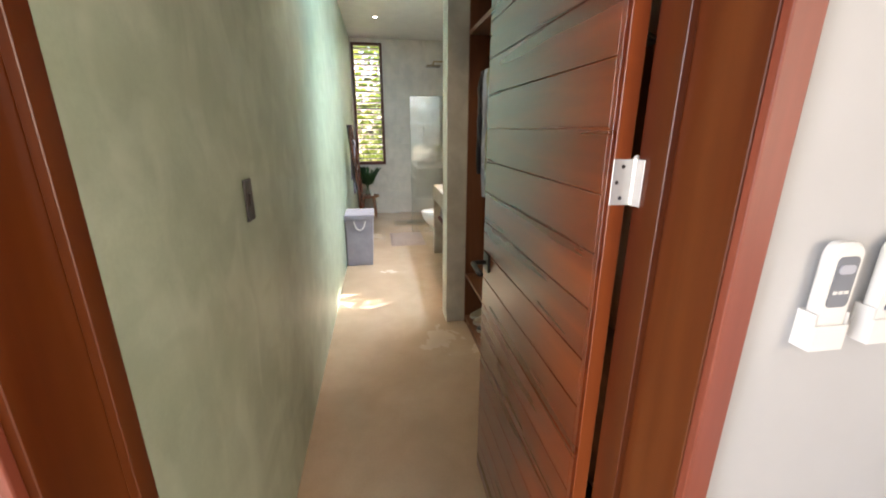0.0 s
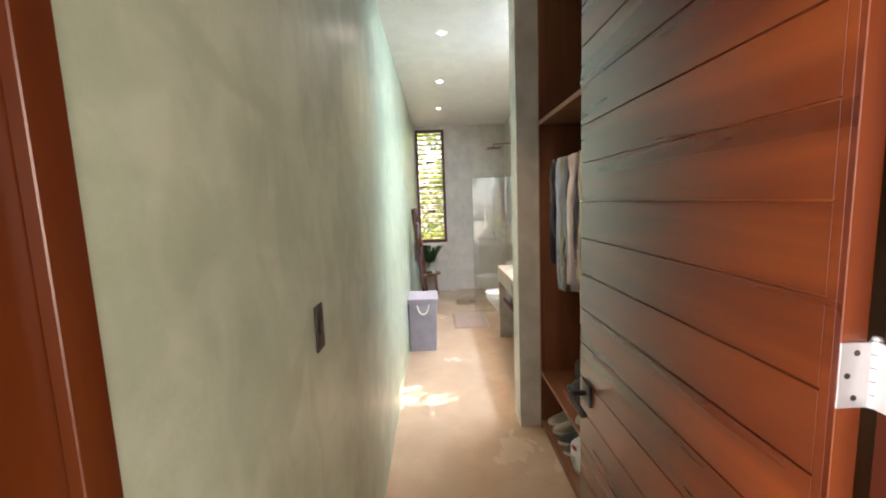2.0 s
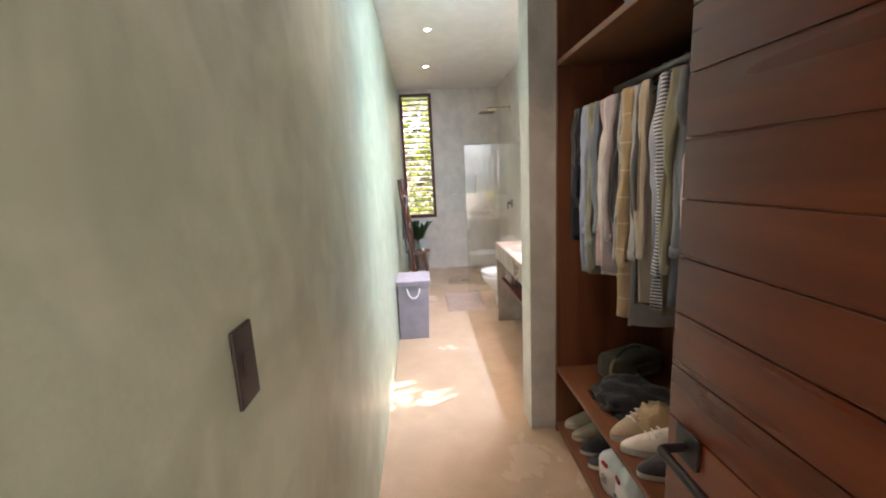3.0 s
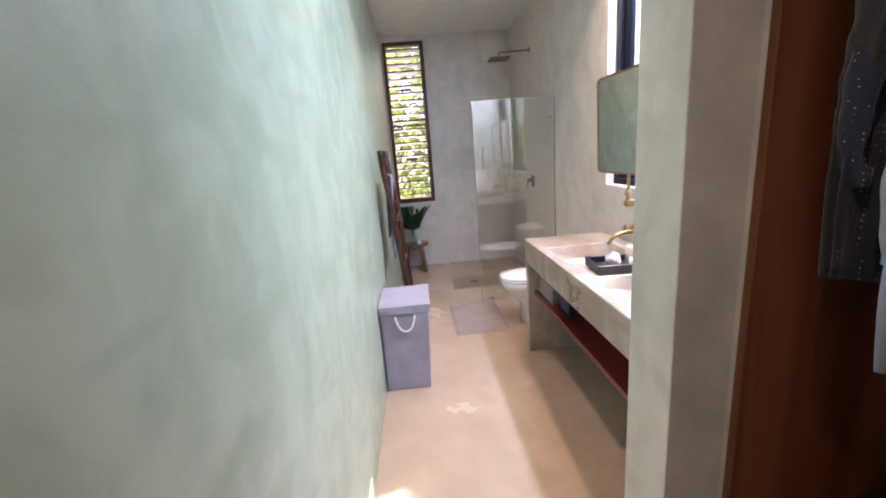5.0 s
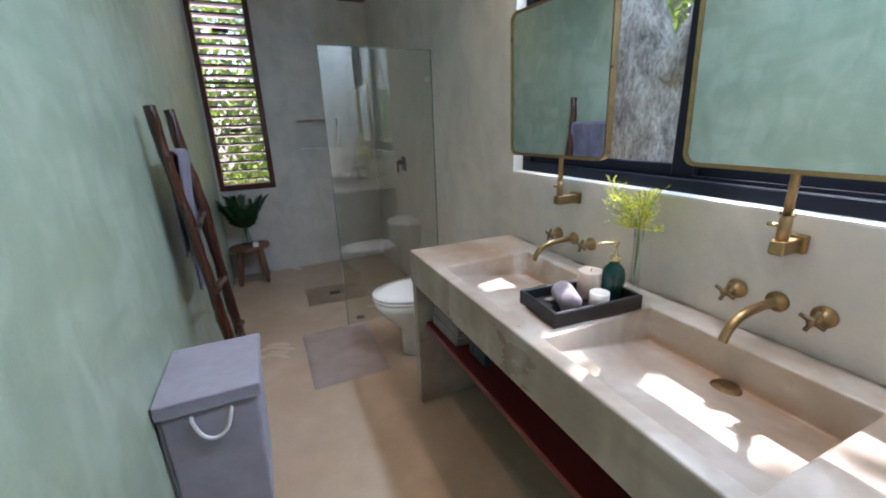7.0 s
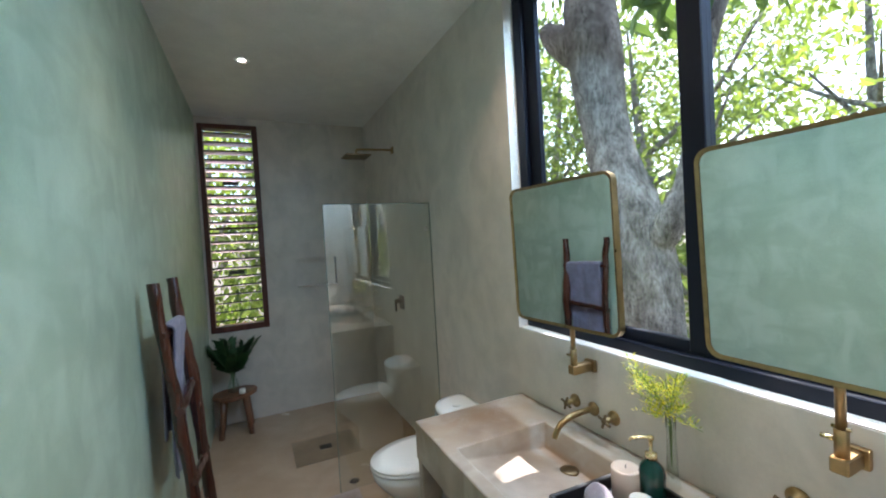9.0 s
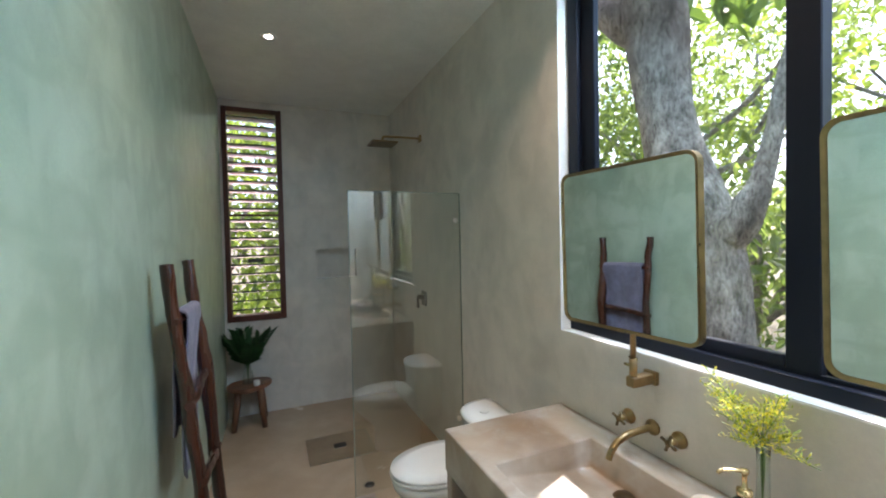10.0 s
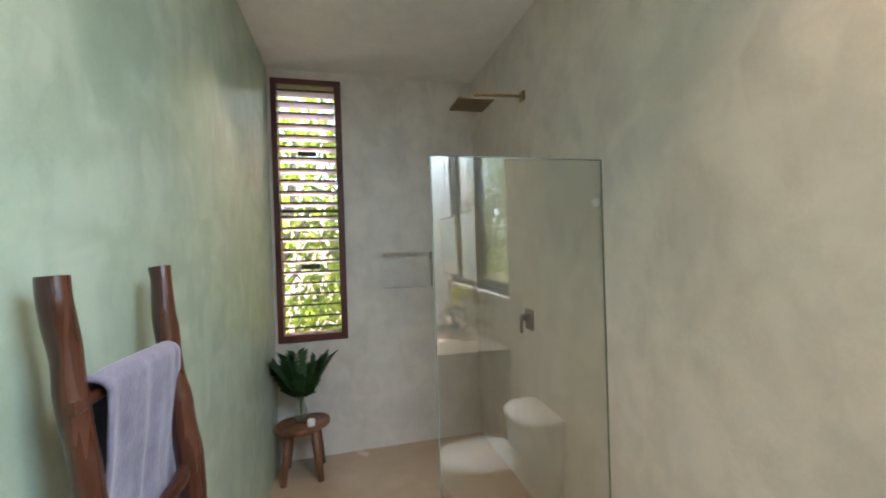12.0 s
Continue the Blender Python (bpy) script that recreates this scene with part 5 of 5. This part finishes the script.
fd = empty("shower_drain", (0.845, 5.672, -0.0200), "square sunken cement drain panel with a dark grate", "drain")
DRAINCEM = polished_cement("stained_drain_cement", (0.20, 0.14, 0.085), (0.27, 0.20, 0.13), (0.33, 0.25, 0.17), (0.3, 0.5), 0.1, (0.16, 0.11, 0.065))
boxed("panel", -0.24, 0.24, -0.212, 0.212, -0.006, 0.006, DRAINCEM, fd, 0.002, m=pose(0, 0, 0.0, -0.96))
boxed("grate", -0.045, 0.045, -0.035, 0.035, 0.006, 0.010, GRAPHITE, fd, 0.002)
d2 = empty("floor_drain", (0.937, 5.070, -0.0025), "small round dark floor drain", "drain")
bm = bmesh.new()
lathe(bm, [(0.032, 0.0), (0.032, 0.003), (0.026, 0.004), (0.001, 0.002)], 22)
part("grate", bm, GRAPHITE, d2, smooth=True)
bm = bmesh.new()
rg = 26
vv = {}
for i in range(rg + 1):
    for j in range(rg + 1):
        a, b = (i / rg - 0.5) * 0.44, (j / rg - 0.5) * 0.67
        e = min(1.0, min(i, j, rg - i, rg - j) / 1.5)
        vv[i, j] = bm.verts.new((a + 0.004 * noise.noise(Vector((b * 6, 1, 0))), b + 0.004 * noise.noise(Vector((a * 6, 5, 0))), 0.002 + 0.011 * e + 0.003 * noise.noise(Vector((a * 14, b * 14, 3)))))
for i in range(rg):
    for j in range(rg):
        bm.faces.new((vv[i, j], vv[i + 1, j], vv[i + 1, j + 1], vv[i, j + 1]))
mat_ob = part("bath_mat", bm, MAT, None, smooth=True)
mat_ob.matrix_basis = pose(0.727, 4.635, 0.0, 0, 0, 0.5)
tagged(mat_ob, "thin mauve bath mat lying on the floor", "bath mat")

# ---- hamper ----
ham = empty("laundry_hamper", (0.160, 3.800, 0), "lilac grey canvas laundry hamper with closed lid", "hamper")
bm = bmesh.new()
loft(bm, [[((a + 0.15) * (0.90 + 0.18 * z) - 0.15 + 0.003 * noise.noise(Vector((a * 9, b * 9, z * 7))), b * s, z) for a, b in rounded_rect(0.300, 0.365, 0.012, 3)] for s, z in ((0.985, 0.0), (1.0, 0.01), (0.99, 0.18), (0.99, 0.36), (1.0, 0.535), (0.985, 0.548))])
part("body", bm, HAMPER, ham)
boxed("lid", -0.156, 0.157, -0.193, 0.188, 0.546, 0.562, HAMPER, ham, 0.005, 2)
boxed("lid_skirt", -0.1545, 0.1545, -0.1925, -0.1885, 0.512, 0.548, HAMPER, ham, 0.0015)
boxed("piping", -0.1525, -0.1465, -0.185, -0.179, 0.0, 0.51, HAMPERTRIM, ham, 0.001)
bm = bmesh.new()
tube(bm, smooth_path([(-0.058, -0.178, 0.492), (-0.056, -0.192, 0.475), (-0.035, -0.196, 0.420), (0.0, -0.197, 0.400), (0.035, -0.196, 0.420), (0.056, -0.192, 0.475), (0.058, -0.178, 0.492)], 5), 0.0062, 10)
part("rope_handle", bm, ROPE, ham, "white rope handle", True)

# ---- branch ladder with towel ----
lad = empty("towel_ladder", (0.1, 4.42, 0), "rustic ladder of varnished branches leaning on the wall", "ladder")


def branch(name, path, radii, seed, n=14):
    rng = random.Random(seed)
    pts = smooth_path(path, 8)
    rr = []
    for i in range(len(pts)):
        f = i / (len(pts) - 1) * (len(radii) - 1)
        a = min(int(f), len(radii) - 2)
        rr.append((radii[a] * (1 - f + a) + radii[a + 1] * (f - a)) * (1 + 0.07 * noise.noise(Vector((i * 0.35, seed, 0)))))
    bm = bmesh.new()
    tube(bm, [Vector(p) + Vector((0.006 * noise.noise(Vector((i * 0.22, seed, 1))), 0.008 * noise.noise(Vector((i * 0.2, seed, 2))), 0)) for i, p in enumerate(pts)], rr, n)
    for v in bm.verts:
        v.co += Vector((noise.noise(v.co * 16), noise.noise(v.co * 16 + Vector((7, 0, 0))), 0)) * 0.0045
    ob = part(name, bm, BRANCH, None, smooth=True)
    ob.parent, ob.matrix_parent_inverse = lad, lad.matrix_basis.inverted()
    ob.data.set_sharp_from_angle(angle=radians(60))
    return ob


branch("pole", [(0.208, 4.284, 0.0), (0.165, 4.278, 0.40), (0.133, 4.274, 0.75), (0.098, 4.286, 1.10), (0.072, 4.276, 1.35), (0.066, 4.266, 1.480)], [0.026, 0.024, 0.0225, 0.022, 0.022, 0.022], 1)
branch("pole", [(0.203, 4.590, 0.0), (0.168, 4.588, 0.40), (0.141, 4.598, 0.75), (0.121, 4.614, 1.045), (0.093, 4.608, 1.25), (0.069, 4.622, 1.480)], [0.027, 0.025, 0.025, 0.031, 0.024, 0.024], 2)
for q, (z, a, b) in enumerate(((1.274, 0.0, 0.0), (0.985, -0.02, 0.015), (0.66, 0.02, -0.02), (0.33, -0.01, 0.01))):
    x = 0.213 - 0.098 * z
    branch("rung", [(x + 0.006, 4.252, z + a), (x + 0.012, 4.37, z + a * 0.5 + 0.006), (x + 0.008, 4.51, z + b * 0.5 - 0.004), (x + 0.004, 4.640, z + b)], [0.011] * 4 if q == 0 else [0.017, 0.016, 0.016, 0.018], 5 + q, 12)
bm = bmesh.new()
path = [(0.028, 0.86), (0.030, 1.0), (0.033, 1.12), (0.036, 1.22), (0.037, 1.29)] + [(0.064 - 0.026 * math.cos(math.pi * k / 8), 1.300 + 0.026 * math.sin(math.pi * k / 8)) for k in range(9)] + [(0.088, 1.27), (0.082, 1.18), (0.068, 1.06), (0.062, 0.92), (0.062, 0.80), (0.066, 0.70)]
rows_t = []
NY = 30
for s_, (x, z) in enumerate(path):
    row = []
    for j in range(NY + 1):
        f = j / NY
        y = 4.300 + 0.296 * f
        dist = abs(s_ - 9) / len(path)
        w = 0.010 * dist * (math.sin(f * 17 + s_ * 0.12) + 0.6 * math.sin(f * 31 + 1.0))
        row.append((x + 0.028 + w, y + 0.006 * math.sin(s_ * 0.5), z - 0.017 + 0.003 * math.sin(f * 4 + 0.5)))
    rows_t.append(row)
loft(bm, rows_t, cap=False, closed=False)
bmesh.ops.solidify(bm, geom=bm.faces[:], thickness=0.007)
tw = part("hanging_towel", bm, TERRY, None, smooth=True)
tagged(tw, "lavender grey bath towel draped over the ladder's rung", "towel")

# ---- stool with plant ----
st = empty("wooden_stool", (0.192, 6.415, -0.0285), "low rustic wooden stool with splayed legs", "stool")
bm = bmesh.new()
n = 40
edge = [0.168 * (1 + 0.10 * math.sin(2 * a + 0.6) + 0.05 * math.sin(3 * a)) for a in (2 * math.pi * i / n for i in range(n))]
loft(bm, [[(edge[i] * s * math.cos(2 * math.pi * i / n), edge[i] * s * 0.94 * math.sin(2 * math.pi * i / n), z) for i in range(n)] for s, z in ((0.90, 0.318), (0.98, 0.324), (1.0, 0.338), (0.99, 0.354), (0.95, 0.360), (0.5, 0.357))])
part("seat", bm, STOOLWOOD, st)
for sx, sy in ((-1, -1), (1, -1), (-1, 1), (1, 1)):
    bm = bmesh.new()
    tube(bm, [(sx * 0.085, sy * 0.085, 0.322), (sx * 0.10, sy * 0.10, 0.17), (sx * 0.118, sy * 0.120, 0.0)], [0.027, 0.025, 0.021], 12)
    part("leg", bm, STOOLWOOD, st, smooth=True)
pv = empty("plant_vase", (0.185, 6.415, 0.325), "round clear glass vase half full of water", "vase")
bm = bmesh.new()
lathe(bm, [(0.030, 0.0), (0.044, 0.010), (0.050, 0.045), (0.040, 0.095), (0.026, 0.135), (0.024, 0.165), (0.028, 0.175), (0.0255, 0.175), (0.0215, 0.163), (0.0235, 0.135), (0.037, 0.095), (0.047, 0.045), (0.040, 0.013), (0.001, 0.006)], 28)
part("glass_body", bm, CLEARGLASS, pv, smooth=True).visible_shadow = False
pl = empty("palm_leaves", (0.185, 6.415, 0.36), "cut dark green palm leaves in the glass vase", "plant")
rng = random.Random(4)
stems, P, Fc = bmesh.new(), [], []
for k in range(15):
    a = k * 2.4 + rng.uniform(-0.3, 0.3)
    lean = rng.uniform(0.08, 0.20)
    tip = Vector((math.cos(a) * lean, math.sin(a) * lean * 0.8, rng.uniform(0.27, 0.42)))
    path = smooth_path([(0, 0, 0), (tip.x * 0.1, tip.y * 0.1, 0.14), (tip.x * 0.5, tip.y * 0.5, tip.z * 0.65), tuple(tip)], 6)
    tube(stems, path, 0.0022, 6)
    for q in range(int(len(path) * 0.42), len(path)):
        d = (path[min(q + 1, len(path) - 1)] - path[q - 1]).normalized()
        s = d.cross(Vector((math.sin(a), -math.cos(a), 0.1))).normalized()
        side = d.cross(s).normalized()
        for sg in (-1, 1):
            for h in (0, 0.5):
                add_leaf(P, Fc, path[q] - d * 0.012 * h, side * sg * 0.9 + d * 0.75 + s * 0.25, rng.uniform(0.075, 0.12), 0.0150, s, 0.004)
part("stems", stems, painted("palm_stem", (0.05, 0.12, 0.03), 0.5), pl, smooth=True)
leaf_object("foliage", P, Fc, LEAFDARK, pl)
jar = empty("votive_candle", (0.255, 6.335, 0.325), "small white votive candle on the stool", "candle")
bm = bmesh.new()
lathe(bm, [(0.022, 0), (0.025, 0.003), (0.026, 0.045), (0.0235, 0.045), (0.023, 0.034), (0.001, 0.034)], 22)
part("cup_body", bm, CERAMIC, jar, smooth=True)

# ---- outside: ground, the tree by the window, foliage around the house ----
bm = bmesh.new()
bmesh.ops.create_grid(bm, x_segments=60, y_segments=60, size=400)
for v in bm.verts:
    v.co.z = -0.35 + (0.0 if v.co.length < 20 else 0.5 * noise.noise(v.co * 0.02))
structure(part("ground", bm, GROUND), "leaf-littered earth around the house")
structure(boxed("outer_wall", 1.77, 1.79, 2.20, 2.36, -0.35, 3.3, GREY), "grey cement outside wall")
structure(boxed("roof_slab", -2.7, 1.80, -3.9, 6.9, CZ + 0.16, CZ + 0.30, GREY), "flat cement roof slab")


def trunk_mesh(bm, path, radii, seed, n=28, rough=0.09):
    pts = smooth_path(path, 10)
    rr = []
    for i in range(len(pts)):
        f = i / (len(pts) - 1) * (len(radii) - 1)
        a = min(int(f), len(radii) - 2)
        rr.append(radii[a] * (1 - f + a) + radii[a + 1] * (f - a))
    first_v = len(bm.verts)
    tube(bm, pts, rr, n)
    bm.verts.ensure_lookup_table()
    vs = bm.verts[first_v:]
    axis = [Vector(p) for p in pts]
    for k, v in enumerate(vs):
        c = axis[min(k // n, len(axis) - 1)]
        d = v.co - c
        q = v.co * Vector((4.5, 4.5, 1.6)) + Vector((seed, 0, 0))
        v.co = c + d * (1 + rough * 1.6 * noise.noise(v.co * 1.7 + Vector((seed, 3, 0))) + rough * noise.noise(q) + rough * 0.5 * noise.noise(q * 2.6) + rough * 0.35 * noise.noise(q * 6.0))


def leaf_cloud(name, rng, centres, per, spread, size, mat, parent, label=""):
    """Many small folded leaves in clumps around centres."""
    n = len(centres) * per
    c = np.repeat(np.array(centres), per, axis=0)
    off = rng.normal(0, 1, (n, 3))
    off *= (spread * rng.uniform(0.3, 1.0, (n, 1)))
    p = c + off * np.array([1, 1, 0.75])
    d = rng.normal(0, 1, (n, 3)) + np.array([0, 0, -0.55])
    d /= np.linalg.norm(d, axis=1, keepdims=True)
    u = rng.normal(0, 1, (n, 3)) + np.array([0, 0, 0.8])
    s = np.cross(d, u)
    s /= np.linalg.norm(s, axis=1, keepdims=True)
    nm = np.cross(s, d)
    ln = size * rng.uniform(0.6, 1.25, (n, 1))
    w = ln * rng.uniform(0.16, 0.24, (n, 1))
    a, b = p + d * ln * 0.35 + nm * ln * 0.05, p + d * ln * 0.7 + nm * ln * 0.02
    V = np.stack([p, a + s * w, b + s * w * 0.8, p + d * ln - nm * ln * 0.08, b - s * w * 0.8, a - s * w], axis=1).reshape(-1, 3)
    i = np.arange(n)[:, None] * 6
    faces = np.concatenate([i + np.array([[0, 1, 2, 3]]), i + np.array([[0, 3, 4, 5]])]).tolist()
    return leaf_object(name, V.tolist(), faces, mat, parent, label)


# the gnarled tree right outside the large window
tree = empty("gnarled_tree", (2.13, 3.52, -0.35), "pale gnarled old tree close outside the window", "tree")


def tree_part(ob):
    ob.parent, ob.matrix_parent_inverse = tree, tree.matrix_basis.inverted()
    return ob


bm = bmesh.new()
trunk_mesh(bm, [(2.10, 3.60, -0.42), (2.08, 3.62, 0.5), (2.06, 3.65, 1.15), (2.05, 3.70, 1.55), (2.05, 3.81, 1.92), (2.05, 3.86, 2.18), (2.05, 3.885, 2.4), (2.07, 3.93, 2.75), (2.30, 4.2, 3.8), (2.6, 4.7, 4.9), (2.9, 5.1, 6.2)], [0.20, 0.165, 0.14, 0.142, 0.120, 0.118, 0.124, 0.120, 0.09, 0.075, 0.045], 3.0, 44, 0.11)
tree_part(part("trunk", bm, BARK, smooth=True))
for k, (pth, rad) in enumerate((
        ([(2.05, 3.64, 1.50), (2.05, 3.535, 1.595), (2.05, 3.465, 1.73), (2.06, 3.425, 1.92), (2.07, 3.395, 2.10), (2.15, 3.32, 2.5), (2.32, 3.16, 3.0), (2.6, 2.9, 3.8), (3.0, 2.5, 5.2)], [0.095, 0.070, 0.040, 0.029, 0.027, 0.026, 0.025, 0.022, 0.016]),
        ([(2.05, 3.92, 2.50), (2.03, 4.05, 2.60), (2.02, 4.14, 2.68), (2.01, 4.19, 2.74)], [0.105, 0.088, 0.07, 0.045]),
        ([(2.32, 4.25, 3.85), (2.2, 4.9, 4.6), (2.1, 5.7, 5.4)], [0.065, 0.05, 0.03]),
        ([(2.30, 3.20, 2.85), (2.9, 3.0, 3.05), (3.6, 2.7, 3.4), (4.4, 2.2, 3.9)], [0.045, 0.035, 0.028, 0.015]))):
    bm = bmesh.new()
    trunk_mesh(bm, pth, rad, 5.0 + k, 24, 0.12)
    tree_part(part("limb", bm, BARK, smooth=True))
rng = np.random.default_rng(5)
cent = []
for k in range(70):
    x, y, z = rng.uniform(3.6, 7.5), rng.uniform(1.5, 8.5), rng.uniform(4.2, 7.2)
    # crown clumps left out where they would block the sun on the basins
    if abs(x - z / 1.5 - 0.77) > 0.75 or y > 6.2:
        cent.append((x, y, z))
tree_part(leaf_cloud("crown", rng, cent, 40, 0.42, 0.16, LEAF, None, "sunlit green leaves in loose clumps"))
# unseen bough added across the sun's path, to break up the floor's patches
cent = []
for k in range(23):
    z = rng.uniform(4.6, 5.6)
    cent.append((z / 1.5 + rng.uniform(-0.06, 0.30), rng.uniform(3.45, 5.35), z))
tree_part(leaf_cloud("sun_blocking_bough", rng, cent, 42, 0.21, 0.17, LEAF, None))
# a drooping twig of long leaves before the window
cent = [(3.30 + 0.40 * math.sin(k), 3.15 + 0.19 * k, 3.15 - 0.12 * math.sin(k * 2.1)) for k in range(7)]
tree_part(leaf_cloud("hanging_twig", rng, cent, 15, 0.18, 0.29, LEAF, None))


def background_tree(x, y, h, crown_r, seed, label, mat=LEAFFAR, clumps=70, per=64, size=0.15, base=0.15):
    t = empty("background_tree", (x, y, -0.35), label, "tree", "trees behind the house")
    r = random.Random(seed)
    bm = bmesh.new()
    lean = (r.uniform(-0.5, 0.5), r.uniform(-0.5, 0.5))
    trunk_mesh(bm, [(0, 0, 0), (lean[0] * 0.3, lean[1] * 0.3, h * 0.3), (lean[0], lean[1], h * 0.62), (lean[0] * 1.3, lean[1] * 1.3, h * 0.9)], [0.13, 0.10, 0.07, 0.02], seed, 10)
    for q in range(6):
        a, z0 = q * 1.1 + r.random(), h * r.uniform(0.25, 0.6)
        trunk_mesh(bm, [(lean[0] * z0 / h, lean[1] * z0 / h, z0), (math.cos(a) * crown_r * 0.45, math.sin(a) * crown_r * 0.45, z0 + 0.5), (math.cos(a) * crown_r * 0.85, math.sin(a) * crown_r * 0.85, z0 + 1.2)], [0.05, 0.035, 0.012], seed + q, 7)
    part("trunk", bm, BARK, t, smooth=True)
    g = np.random.default_rng(seed)
    cen = []
    while len(cen) < clumps:
        a, rr, z = g.uniform(0, 6.28), crown_r * math.sqrt(g.uniform(0, 1)), g.uniform(h * base, h)
        if rr < crown_r * (1.05 - 0.5 * abs(z / h - 0.5)):
            cen.append((lean[0] + rr * math.cos(a), lean[1] + rr * math.sin(a), z))
    leaf_cloud("crown", g, cen, per, 0.46, size, mat, t)
    return t


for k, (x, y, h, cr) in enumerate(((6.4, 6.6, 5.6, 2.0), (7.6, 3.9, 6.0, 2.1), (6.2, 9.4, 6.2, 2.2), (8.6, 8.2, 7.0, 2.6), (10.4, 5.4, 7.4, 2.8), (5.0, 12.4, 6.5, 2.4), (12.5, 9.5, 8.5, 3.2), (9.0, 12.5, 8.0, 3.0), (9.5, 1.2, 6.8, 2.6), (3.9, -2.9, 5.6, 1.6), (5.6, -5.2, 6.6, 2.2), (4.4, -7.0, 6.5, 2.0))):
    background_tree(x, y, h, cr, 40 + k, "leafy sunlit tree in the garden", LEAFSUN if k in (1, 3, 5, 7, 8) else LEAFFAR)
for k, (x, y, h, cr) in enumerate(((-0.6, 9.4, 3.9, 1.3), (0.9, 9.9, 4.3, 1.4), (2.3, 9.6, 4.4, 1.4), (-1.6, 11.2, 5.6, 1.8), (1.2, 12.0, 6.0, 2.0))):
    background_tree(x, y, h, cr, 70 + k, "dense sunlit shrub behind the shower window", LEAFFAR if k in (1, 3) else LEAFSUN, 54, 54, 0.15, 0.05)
# undergrowth seen low through the large window
for k, (x, y, h, cr) in enumerate(((4.6, 3.4, 2.0, 1.0), (5.0, 5.2, 2.3, 1.2), (4.2, 6.6, 2.1, 1.1), (5.4, 2.0, 2.2, 1.1))):
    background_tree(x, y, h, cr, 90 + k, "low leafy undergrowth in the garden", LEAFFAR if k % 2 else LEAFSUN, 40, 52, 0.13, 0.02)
